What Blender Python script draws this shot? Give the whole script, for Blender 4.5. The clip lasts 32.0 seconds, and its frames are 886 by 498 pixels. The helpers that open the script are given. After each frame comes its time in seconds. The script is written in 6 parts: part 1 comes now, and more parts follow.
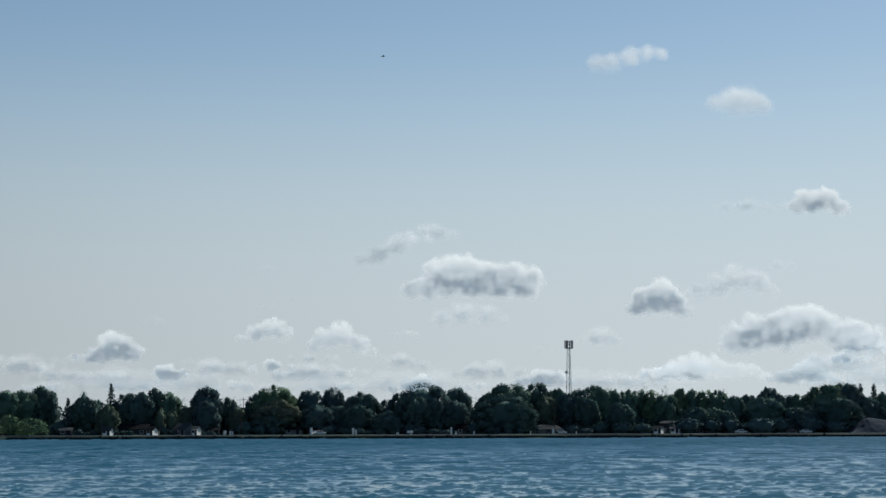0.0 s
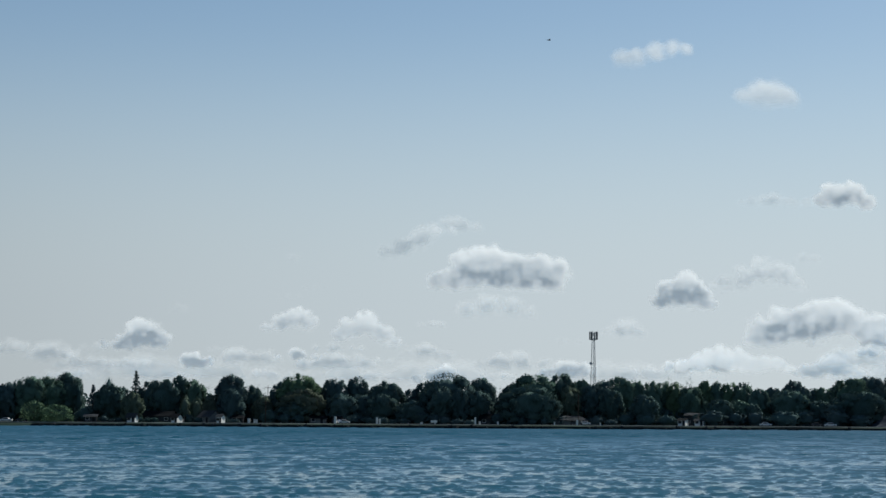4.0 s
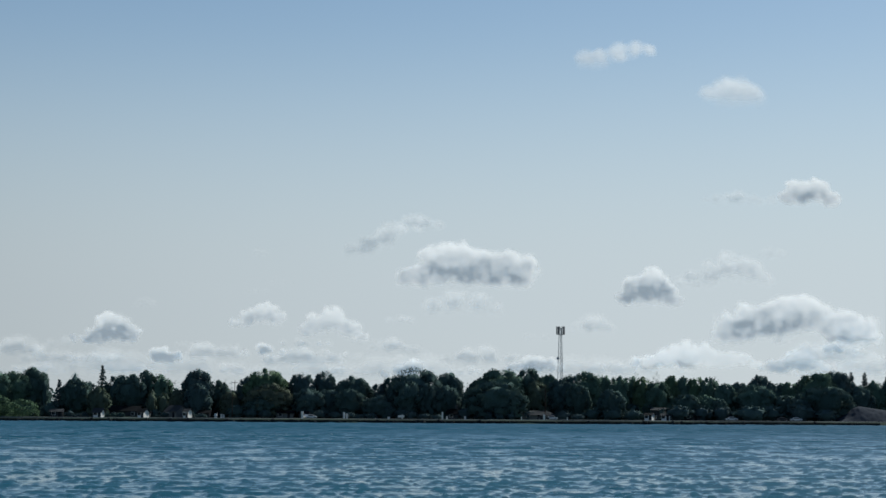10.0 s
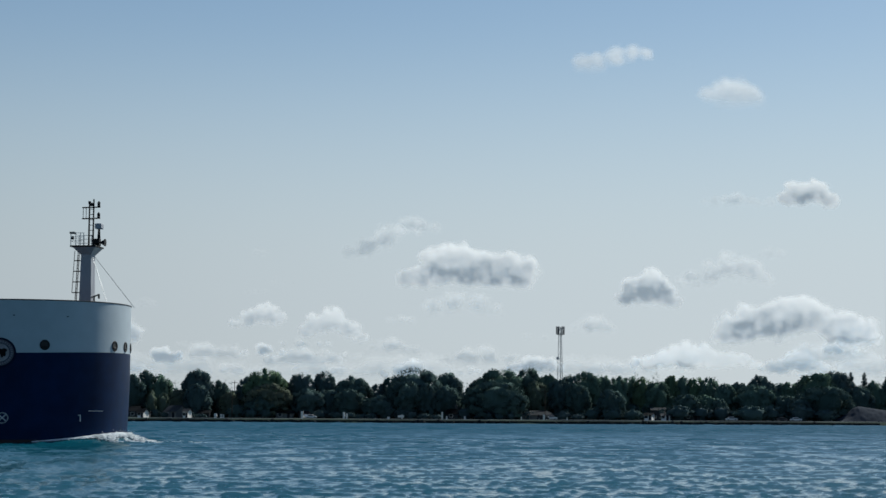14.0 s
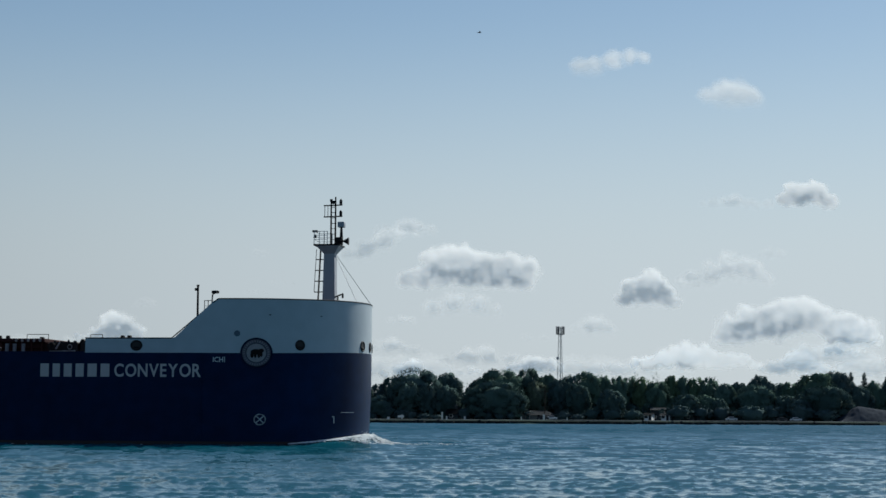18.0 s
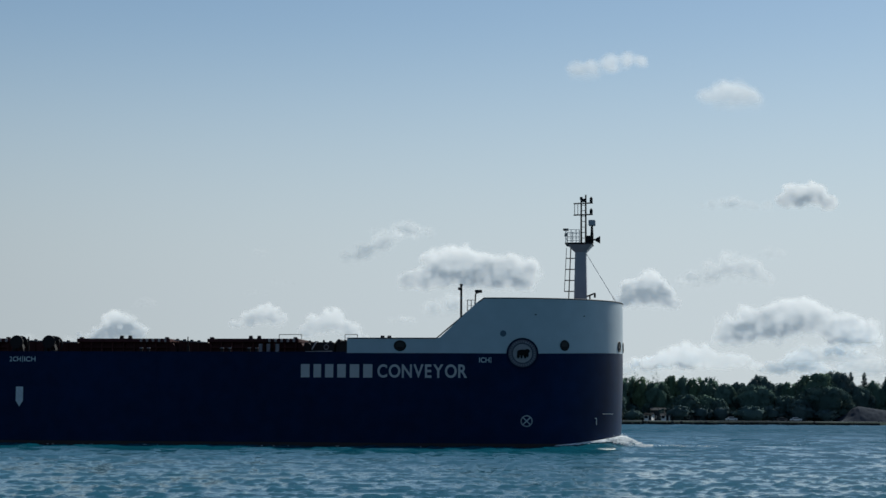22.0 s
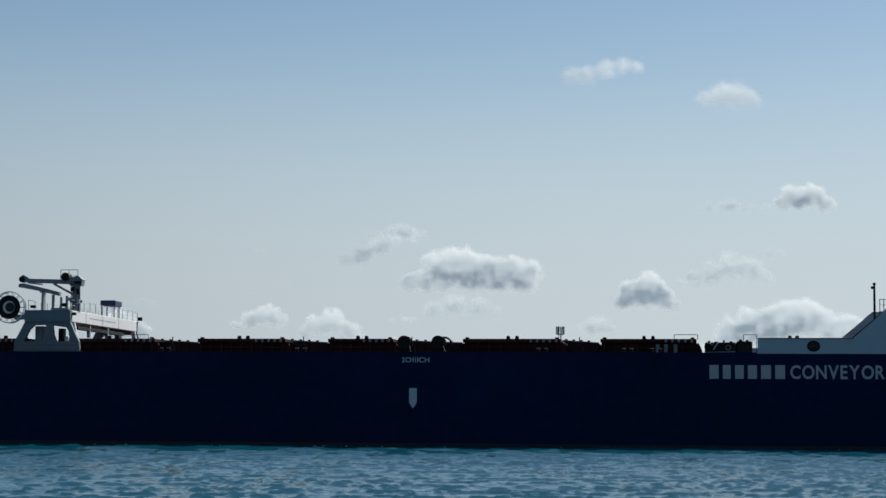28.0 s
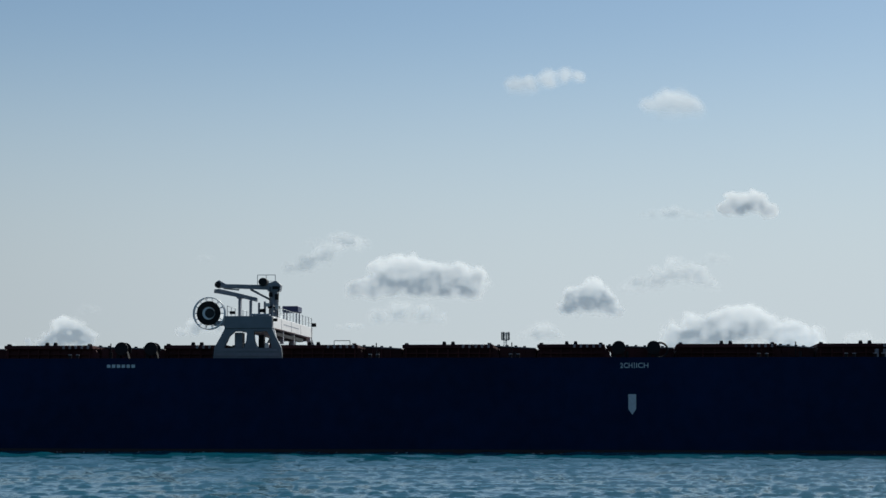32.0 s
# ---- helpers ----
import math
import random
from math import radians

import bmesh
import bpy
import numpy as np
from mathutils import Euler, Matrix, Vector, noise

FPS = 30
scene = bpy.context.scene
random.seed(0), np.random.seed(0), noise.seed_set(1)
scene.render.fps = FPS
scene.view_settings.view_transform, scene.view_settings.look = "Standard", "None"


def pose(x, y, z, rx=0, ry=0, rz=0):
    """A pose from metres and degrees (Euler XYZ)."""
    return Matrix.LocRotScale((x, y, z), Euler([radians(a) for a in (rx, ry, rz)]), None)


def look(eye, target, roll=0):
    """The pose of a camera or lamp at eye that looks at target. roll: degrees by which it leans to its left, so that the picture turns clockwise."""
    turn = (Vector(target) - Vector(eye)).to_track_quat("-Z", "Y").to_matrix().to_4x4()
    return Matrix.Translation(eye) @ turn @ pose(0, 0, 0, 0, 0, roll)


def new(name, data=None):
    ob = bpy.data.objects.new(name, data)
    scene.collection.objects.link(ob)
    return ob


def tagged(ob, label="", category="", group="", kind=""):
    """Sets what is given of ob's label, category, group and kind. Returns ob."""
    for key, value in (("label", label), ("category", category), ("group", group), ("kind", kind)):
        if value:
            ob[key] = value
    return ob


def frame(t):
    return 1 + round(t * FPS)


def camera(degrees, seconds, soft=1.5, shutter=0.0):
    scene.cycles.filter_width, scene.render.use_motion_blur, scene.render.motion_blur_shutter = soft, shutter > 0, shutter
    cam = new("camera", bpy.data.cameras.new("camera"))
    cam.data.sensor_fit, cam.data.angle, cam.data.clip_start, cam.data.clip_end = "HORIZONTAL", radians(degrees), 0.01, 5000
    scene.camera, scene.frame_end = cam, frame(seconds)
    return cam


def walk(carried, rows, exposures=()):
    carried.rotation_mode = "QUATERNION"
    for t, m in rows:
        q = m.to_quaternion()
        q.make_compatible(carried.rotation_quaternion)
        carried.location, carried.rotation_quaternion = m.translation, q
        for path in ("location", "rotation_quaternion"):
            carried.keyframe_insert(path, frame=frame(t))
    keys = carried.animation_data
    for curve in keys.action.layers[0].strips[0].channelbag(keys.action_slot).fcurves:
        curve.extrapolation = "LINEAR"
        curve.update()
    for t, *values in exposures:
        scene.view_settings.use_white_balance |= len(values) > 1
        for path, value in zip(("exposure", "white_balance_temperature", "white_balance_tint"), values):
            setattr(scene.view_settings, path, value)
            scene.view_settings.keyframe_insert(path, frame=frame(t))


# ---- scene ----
# ---------------------------------------------------------------- camera
EYE = (0.0, 0.0, 2.70)
cam = camera(26.33, 32.0, soft=1.5)

# seconds, turn to the right, tilt upwards, lean (degrees)
PAN = (
    (0.0, -0.216, 5.472, -0.197), (0.5, 0.295, 5.419, -0.310), (1.0, -0.405, 5.516, -0.042),
    (1.5, -1.654, 5.659, 0.092), (2.0, -2.403, 5.818, 0.313), (2.5, -2.808, 5.827, 0.299),
    (3.0, -2.687, 5.652, 0.405), (3.5, -2.093, 5.396, 0.380), (4.0, -0.987, 5.169, 0.358),
    (4.5, -0.285, 5.043, 0.347), (5.2, -0.020, 5.020, 0.338), (6.5, -0.008, 5.018, 0.336),
    (8.0, 0.0, 5.018, 0.335), (20.0, 0.015, 5.018, 0.335), (31.7, 0.02, 5.018, 0.335),
    (31.8, 0.21, 5.035, 0.30), (31.9, 0.81, 5.10, 0.20), (32.0, 1.68, 5.20, 0.07),
)


def aim(turn, tilt, lean):
    a, b = radians(turn), radians(tilt)
    way = Vector((math.sin(a) * math.cos(b), math.cos(a) * math.cos(b), math.sin(b)))
    return look(EYE, Vector(EYE) + way * 100, lean)


walk(cam, [(t, aim(a, b, c)) for t, a, b, c in PAN], exposures=((0.0, 0.1, 6330, 5), (32.0, 0.1, 6330, 5)))

# ---------------------------------------------------------------- world and sun
SUN_TURN, SUN_HEIGHT = 36.0, 40.0     # degrees to the right of the river's far bank, and above the horizon
world = bpy.data.worlds.new("sky")
scene.world = world
world.use_nodes = True
wt = world.node_tree
sky = wt.nodes.new("ShaderNodeTexSky")
sky.sky_type = "NISHITA"
sky.sun_disc = False
sky.sun_elevation, sky.sun_rotation = radians(SUN_HEIGHT), radians(SUN_TURN)
sky.air_density, sky.dust_density, sky.ozone_density = 1.0, 0.3, 1.6
clear = wt.nodes["Background"]
clear.inputs["Strength"].default_value = 0.07
wt.links.new(sky.outputs["Color"], clear.inputs["Color"])
# summer haze that whitens the sky towards the horizon
haze = wt.nodes.new("ShaderNodeBackground")
haze.inputs["Color"].default_value = (0.925, 1.0, 1.085, 1)
way, split = wt.nodes.new("ShaderNodeTexCoord"), wt.nodes.new("ShaderNodeSeparateXYZ")
wt.links.new(way.outputs["Generated"], split.inputs["Vector"])
band = wt.nodes.new("ShaderNodeMapRange")
band.interpolation_type = "SMOOTHSTEP"
band.inputs["From Min"].default_value, band.inputs["From Max"].default_value = 0.05, 0.228
band.inputs["To Min"].default_value, band.inputs["To Max"].default_value = 0.92, 0.0
wt.links.new(split.outputs["Z"], band.inputs["Value"])
# haze scatters light forwards: it is bright on the sun's side of the sky and dim on the other
glow = wt.nodes.new("ShaderNodeVectorMath")
glow.operation = "DOT_PRODUCT"
glow.inputs[1].default_value = (math.sin(radians(SUN_TURN)), math.cos(radians(SUN_TURN)), 0.3)
wt.links.new(way.outputs["Generated"], glow.inputs[0])
lobe = wt.nodes.new("ShaderNodeMapRange")
lobe.interpolation_type = "SMOOTHSTEP"
lobe.inputs["From Min"].default_value, lobe.inputs["From Max"].default_value = -0.05, 0.98
lobe.inputs["To Min"].default_value, lobe.inputs["To Max"].default_value = 0.04, 0.580
wt.links.new(glow.outputs["Value"], lobe.inputs["Value"])
wt.links.new(lobe.outputs["Result"], haze.inputs["Strength"])
both = wt.nodes.new("ShaderNodeMixShader")
wt.links.new(band.outputs["Result"], both.inputs["Fac"])
wt.links.new(clear.outputs[0], both.inputs[1])
wt.links.new(haze.outputs[0], both.inputs[2])
wt.links.new(both.outputs[0], wt.nodes["World Output"].inputs["Surface"])

sun = new("sun", bpy.data.lights.new("sun", "SUN"))
sun.data.energy, sun.data.angle, sun.data.color = 4.4, radians(0.55), (1.0, 0.95, 0.88)
sa, sb = radians(SUN_TURN), radians(SUN_HEIGHT)
SUN_WAY = Vector((math.sin(sa) * math.cos(sb), math.cos(sa) * math.cos(sb), math.sin(sb)))
sun.matrix_world = look(SUN_WAY * 300, (0, 0, 0))


# ---------------------------------------------------------------- materials
def paint(name, colour, rough=0.6, metal=0.0, var=0.12, scale=4.0, bump=0.0, bump_scale=30.0, spread=0.0, coarse=None, spec=0.5):
    """A surface with grain at two scales; spread varies it from piece to piece."""
    m = bpy.data.materials.new(name)
    m.use_nodes = True
    nt = m.node_tree
    b = nt.nodes["Principled BSDF"]
    b.inputs["Roughness"].default_value, b.inputs["Metallic"].default_value = rough, metal
    b.inputs["Specular IOR Level"].default_value = spec
    co = nt.nodes.new("ShaderNodeTexCoord")
    n1, n2 = nt.nodes.new("ShaderNodeTexNoise"), nt.nodes.new("ShaderNodeTexNoise")
    n1.inputs["Scale"].default_value, n1.inputs["Detail"].default_value = scale, 6
    n2.inputs["Scale"].default_value, n2.inputs["Detail"].default_value = coarse or scale * 0.13, 3
    add = nt.nodes.new("ShaderNodeMath")
    add.operation = "ADD"
    for n, k in ((n1, 0), (n2, 1)):
        nt.links.new(co.outputs["Object"], n.inputs["Vector"])
        nt.links.new(n.outputs["Fac"], add.inputs[k])
    ramp = nt.nodes.new("ShaderNodeMapRange")
    ramp.inputs["From Min"].default_value, ramp.inputs["From Max"].default_value = 0.6, 1.4
    ramp.inputs["To Min"].default_value, ramp.inputs["To Max"].default_value = 1 - var, 1 + var
    nt.links.new(add.outputs[0], ramp.inputs["Value"])
    value = ramp.outputs["Result"]
    if spread:
        info = nt.nodes.new("ShaderNodeObjectInfo")
        r2 = nt.nodes.new("ShaderNodeMapRange")
        r2.inputs["To Min"].default_value, r2.inputs["To Max"].default_value = 1 - spread, 1 + spread
        nt.links.new(info.outputs["Random"], r2.inputs["Value"])
        mul = nt.nodes.new("ShaderNodeMath")
        mul.operation = "MULTIPLY"
        nt.links.new(value, mul.inputs[0])
        nt.links.new(r2.outputs["Result"], mul.inputs[1])
        value = mul.outputs[0]
    hsv = nt.nodes.new("ShaderNodeHueSaturation")
    hsv.inputs["Color"].default_value = (*colour, 1)
    nt.links.new(value, hsv.inputs["Value"])
    nt.links.new(hsv.outputs["Color"], b.inputs["Base Color"])
    if bump:
        bn = nt.nodes.new("ShaderNodeTexNoise")
        bn.inputs["Scale"].default_value, bn.inputs["Detail"].default_value = bump_scale, 5
        bp = nt.nodes.new("ShaderNodeBump")
        bp.inputs["Strength"].default_value = bump
        bp.inputs["Distance"].default_value = 0.05
        nt.links.new(co.outputs["Object"], bn.inputs["Vector"])
        nt.links.new(bn.outputs["Fac"], bp.inputs["Height"])
        nt.links.new(bp.outputs["Normal"], b.inputs["Normal"])
    return m


def leafy(name, colour, spread=0.25):
    """Foliage: each clump a little lighter, darker or yellower, and lit through."""
    m = bpy.data.materials.new(name)
    m.use_nodes = True
    nt = m.node_tree
    b = nt.nodes["Principled BSDF"]
    b.inputs["Roughness"].default_value = 0.9
    b.inputs["Specular IOR Level"].default_value = 0.04
    geo, info = nt.nodes.new("ShaderNodeNewGeometry"), nt.nodes.new("ShaderNodeObjectInfo")
    r1 = nt.nodes.new("ShaderNodeMapRange")
    r1.inputs["To Min"].default_value, r1.inputs["To Max"].default_value = 0.92, 1.08
    nt.links.new(geo.outputs["Random Per Island"], r1.inputs["Value"])
    r2 = nt.nodes.new("ShaderNodeMapRange")
    r2.inputs["To Min"].default_value, r2.inputs["To Max"].default_value = 0.47, 0.53
    nt.links.new(info.outputs["Random"], r2.inputs["Value"])
    hsv = nt.nodes.new("ShaderNodeHueSaturation")
    hsv.inputs["Color"].default_value = (*colour, 1)
    nt.links.new(r1.outputs["Result"], hsv.inputs["Value"])
    nt.links.new(r2.outputs["Result"], hsv.inputs["Hue"])
    nt.links.new(hsv.outputs["Color"], b.inputs["Base Color"])
    tr = nt.nodes.new("ShaderNodeBsdfTranslucent")
    nt.links.new(hsv.outputs["Color"], tr.inputs["Color"])
    mix = nt.nodes.new("ShaderNodeMixShader")
    mix.inputs["Fac"].default_value = 0.07
    nt.links.new(b.outputs["BSDF"], mix.inputs[1])
    nt.links.new(tr.outputs["BSDF"], mix.inputs[2])
    nt.links.new(mix.outputs["Shader"], nt.nodes["Material Output"].inputs["Surface"])
    return m


def vapour():
    """Cloud: white vapour that lets light through; painted shade swaps in a bluish diffuse tone."""
    m = bpy.data.materials.new("cloud_vapour")
    m.use_nodes = True
    nt = m.node_tree
    nt.nodes.remove(nt.nodes["Principled BSDF"])
    dif, tra, cle = (nt.nodes.new("ShaderNodeBsdf" + k) for k in ("Diffuse", "Translucent", "Transparent"))
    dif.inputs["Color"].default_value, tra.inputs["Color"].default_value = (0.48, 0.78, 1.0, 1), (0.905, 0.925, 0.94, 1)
    white, mix = nt.nodes.new("ShaderNodeMixShader"), nt.nodes.new("ShaderNodeMixShader")
    # the depth attribute holds the cloud's painted shade, not a measured thickness
    shade_mask = nt.nodes.new("ShaderNodeAttribute")
    shade_mask.attribute_name = "depth"
    co, n = nt.nodes.new("ShaderNodeTexCoord"), nt.nodes.new("ShaderNodeTexNoise")
    n.inputs["Scale"].default_value, n.inputs["Detail"].default_value = 0.045, 4
    nt.links.new(co.outputs["Object"], n.inputs["Vector"])
    curl = nt.nodes.new("ShaderNodeMapRange")
    curl.inputs["From Min"].default_value, curl.inputs["From Max"].default_value = 0.25, 0.75
    curl.inputs["To Min"].default_value, curl.inputs["To Max"].default_value = 0.66, 1.34
    nt.links.new(n.outputs["Fac"], curl.inputs["Value"])
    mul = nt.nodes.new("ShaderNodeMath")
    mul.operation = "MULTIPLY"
    nt.links.new(shade_mask.outputs["Fac"], mul.inputs[0])
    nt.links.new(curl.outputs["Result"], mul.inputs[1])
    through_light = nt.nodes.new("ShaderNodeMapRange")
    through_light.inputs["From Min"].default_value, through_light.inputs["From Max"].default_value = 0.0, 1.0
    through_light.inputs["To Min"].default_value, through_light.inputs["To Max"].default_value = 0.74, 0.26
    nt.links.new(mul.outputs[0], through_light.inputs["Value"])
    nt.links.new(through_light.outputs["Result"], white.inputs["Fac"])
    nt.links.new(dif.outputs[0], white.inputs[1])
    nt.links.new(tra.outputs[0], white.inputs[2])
    cover = nt.nodes.new("ShaderNodeAttribute")
    cover.attribute_name = "cover"
    nt.links.new(cover.outputs["Fac"], mix.inputs["Fac"])
    nt.links.new(cle.outputs[0], mix.inputs[1])
    nt.links.new(white.outputs[0], mix.inputs[2])
    nt.links.new(mix.outputs[0], nt.nodes["Material Output"].inputs["Surface"])
    return m


def water_material():
    m = bpy.data.materials.new("river_water")
    m.use_nodes = True
    nt = m.node_tree
    b = nt.nodes["Principled BSDF"]
    b.inputs["Roughness"].default_value = 0.13
    b.inputs["IOR"].default_value = 1.333
    co = nt.nodes.new("ShaderNodeTexCoord")
    big = nt.nodes.new("ShaderNodeTexNoise")
    big.inputs["Scale"].default_value, big.inputs["Detail"].default_value = 0.03, 4
    nt.links.new(co.outputs["Object"], big.inputs["Vector"])
    mixc = nt.nodes.new("ShaderNodeMix")
    mixc.data_type = "RGBA"
    mixc.inputs["A"].default_value = (0.005, 0.069, 0.104, 1)
    mixc.inputs["B"].default_value = (0.006, 0.087, 0.126, 1)
    nt.links.new(big.outputs["Fac"], mixc.inputs["Factor"])
    nt.links.new(mixc.outputs["Result"], b.inputs["Base Color"])
    rip = nt.nodes.new("ShaderNodeTexNoise")
    rip.inputs["Scale"].default_value, rip.inputs["Detail"].default_value = 7.0, 5
    st = nt.nodes.new("ShaderNodeMapping")
    st.inputs["Scale"].default_value = (0.55, 1.0, 1.0)
    nt.links.new(co.outputs["Object"], st.inputs["Vector"])
    nt.links.new(st.outputs["Vector"], rip.inputs["Vector"])
    # ripples too small for the sheet tilt its facets
    geo = nt.nodes.new("ShaderNodeNewGeometry")
    sub, mul, add, nor = (nt.nodes.new("ShaderNodeVectorMath") for _ in range(4))
    sub.operation, mul.operation, add.operation, nor.operation = "SUBTRACT", "MULTIPLY", "ADD", "NORMALIZE"
    sub.inputs[1].default_value = (0.5, 0.5, 0.5)
    mul.inputs[1].default_value = (0.13, 0.30, 0.0)
    nt.links.new(rip.outputs["Color"], sub.inputs[0])
    nt.links.new(sub.outputs["Vector"], mul.inputs[0])
    nt.links.new(geo.outputs["Normal"], add.inputs[0])
    nt.links.new(mul.outputs["Vector"], add.inputs[1])
    # the wind drives the steeper wave fronts towards the near beach, more so in the open river
    xyz, lean, vec, both = (nt.nodes.new("ShaderNode" + k) for k in ("SeparateXYZ", "MapRange", "CombineXYZ", "VectorMath"))
    nt.links.new(co.outputs["Object"], xyz.inputs[0])
    nt.links.new(xyz.outputs["Y"], lean.inputs["Value"])
    for key, v in (("From Min", 80), ("From Max", 360), ("To Min", -0.03), ("To Max", -0.25)):
        lean.inputs[key].default_value = v
    # gusts roughen the water in long patches
    paw, lay = nt.nodes.new("ShaderNodeTexNoise"), nt.nodes.new("ShaderNodeMapping")
    lay.inputs["Scale"].default_value = (0.16, 0.022, 1.0)
    paw.inputs["Scale"].default_value, paw.inputs["Detail"].default_value, paw.inputs["Roughness"].default_value = 1.0, 6, 0.72
    nt.links.new(co.outputs["Object"], lay.inputs["Vector"])
    nt.links.new(lay.outputs["Vector"], paw.inputs["Vector"])
    gusty, sum_lean = nt.nodes.new("ShaderNodeMapRange"), nt.nodes.new("ShaderNodeMath")
    for key, v in (("From Min", 0.25), ("From Max", 0.75), ("To Min", 0.10), ("To Max", -0.10)):
        gusty.inputs[key].default_value = v
    nt.links.new(paw.outputs["Fac"], gusty.inputs["Value"])
    nt.links.new(lean.outputs["Result"], sum_lean.inputs[0])
    nt.links.new(gusty.outputs["Result"], sum_lean.inputs[1])
    nt.links.new(sum_lean.outputs[0], vec.inputs["Y"])
    nt.links.new(add.outputs["Vector"], both.inputs[0])
    nt.links.new(vec.outputs["Vector"], both.inputs[1])
    nt.links.new(both.outputs["Vector"], nor.inputs[0])
    nt.links.new(nor.outputs["Vector"], b.inputs["Normal"])
    return m


HULL_BLUE = paint("hull_blue", (0.002, 0.015, 0.055), 0.38, var=0.3, scale=0.8, bump=0.15, bump_scale=0.5, spec=0.07)
BOOT_RED = paint("boot_red", (0.012, 0.006, 0.010), 0.6, var=0.35, scale=1.5)
FRAME = paint("frame_grey", (0.165, 0.19, 0.215), 0.5, var=0.15, scale=1.5, bump=0.1, bump_scale=2.0)
CRANE = paint("crane_grey", (0.20, 0.22, 0.25), 0.5, var=0.2, scale=2.0)
WHITE = paint("ship_white", (0.82, 0.81, 0.80), 0.45, var=0.06, scale=0.9, bump=0.1, bump_scale=0.6)
# the bow's white is greyed and blued: shade of the near side put into the paint
BOW_SHADED_WHITE = paint("bow_shaded_white", (0.40, 0.47, 0.52), 0.45, var=0.10, scale=0.7, bump=0.12, bump_scale=0.6)
LETTER = paint("letter_white", (0.47, 0.45, 0.45), 0.5, var=0.08)
MARK = paint("mark_white", (0.55, 0.6, 0.62), 0.6, var=0.2)
DECK_RED = paint("deck_oxide", (0.066, 0.025, 0.024), 0.75, var=0.35, scale=1.2, spread=0.2, spec=0.15)
HATCH_RED = paint("hatch_oxide", (0.056, 0.021, 0.022), 0.75, var=0.4, scale=0.9, spread=0.2, spec=0.15)
DARK = paint("dark_iron", (0.012, 0.012, 0.014), 0.6, var=0.3, spec=0.2)
GREY = paint("mast_grey", (0.34, 0.36, 0.40), 0.5, var=0.1, scale=1.0)
STEEL = paint("galvanised", (0.42, 0.44, 0.45), 0.4, metal=0.6, var=0.15)
RUBBER = paint("cable_black", (0.012, 0.012, 0.013), 0.6, var=0.2)
GLASS = paint("dark_glass", (0.02, 0.025, 0.03), 0.08, var=0.05)
BARK = paint("bark", (0.06, 0.045, 0.033), 0.9, var=0.35, scale=3.0, spec=0.06)
# leaf colours are lifted and blued to stand in for distance haze
LEAF = [leafy("leaves_dark", (0.079, 0.132, 0.128)), leafy("leaves_mid", (0.105, 0.175, 0.141)),
        leafy("leaves_light", (0.126, 0.192, 0.116)), leafy("needles", (0.073, 0.122, 0.126)), leafy("leaves_olive", (0.118, 0.152, 0.114))]
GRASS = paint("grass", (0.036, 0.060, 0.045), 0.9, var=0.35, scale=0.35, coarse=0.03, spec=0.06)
SAND = paint("bank_gravel", (0.16, 0.185, 0.185), 0.95, var=0.3, scale=2.0, spec=0.06)
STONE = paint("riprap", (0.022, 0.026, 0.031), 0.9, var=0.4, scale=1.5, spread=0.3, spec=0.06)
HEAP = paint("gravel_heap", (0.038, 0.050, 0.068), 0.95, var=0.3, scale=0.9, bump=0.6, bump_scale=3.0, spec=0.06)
WALL_W = paint("siding_white", (0.84, 0.84, 0.82), 0.7, var=0.08, scale=2.0)
WALL_T = paint("siding_tan", (0.17, 0.175, 0.17), 0.75, var=0.12, scale=2.0, spec=0.06)
WALL_G = paint("siding_grey", (0.06, 0.064, 0.07), 0.75, var=0.12, scale=2.0, spec=0.06)
ROOF_D = paint("shingle_dark", (0.020, 0.024, 0.029), 0.9, var=0.3, scale=3.0, spec=0.06)
ROOF_L = paint("shingle_light", (0.095, 0.105, 0.115), 0.85, var=0.25, scale=3.0, spec=0.06)
CAR_W = paint("car_white", (0.75, 0.75, 0.75), 0.25, var=0.04)
CAR_D = paint("car_dark", (0.03, 0.035, 0.045), 0.25, var=0.05)
WATER = water_material()
FOAM = paint("foam", (0.82, 0.86, 0.88), 0.8, var=0.12, scale=2.0, bump=0.6, bump_scale=6.0)
VAPOUR = vapour()


# ---------------------------------------------------------------- mesh helpers
def mesh_from(name, verts, faces, smooth=False):
    me = bpy.data.meshes.new(name)
    me.from_pydata([tuple(v) for v in verts], [], [tuple(f) for f in faces])
    if smooth:
        me.polygons.foreach_set("use_smooth", np.ones(len(me.polygons), dtype=bool))
    me.update()
    return me


def mesh_of(name, bm, smooth=False):
    bmesh.ops.recalc_face_normals(bm, faces=bm.faces)
    me = bpy.data.meshes.new(name)
    bm.to_mesh(me)
    bm.free()
    if smooth:
        me.polygons.foreach_set("use_smooth", np.ones(len(me.polygons), dtype=bool))
    return me


def part(name, shape, material, parent, label=""):
    """Links a bmesh or mesh as one object under a thing or a part."""
    me = shape if isinstance(shape, bpy.types.Mesh) else mesh_of(name, shape)
    if not me.materials:
        me.materials.append(material)
    ob = new(name, me)
    ob.parent = parent
    return tagged(ob, label) if label else ob


def thing(name, label, category, m=None, group="", kind=""):
    ob = new(name)
    ob.empty_display_size = 0.2
    if m is not None:
        ob.matrix_basis = m
    return tagged(ob, label, category, group, kind)


def solid(name, shape, material, label, category, m=None, group="", kind=""):
    me = shape if isinstance(shape, bpy.types.Mesh) else mesh_of(name, shape)
    me.materials.append(material)
    ob = new(name, me)
    if m is not None:
        ob.matrix_basis = m
    return tagged(ob, label, category, group, kind)


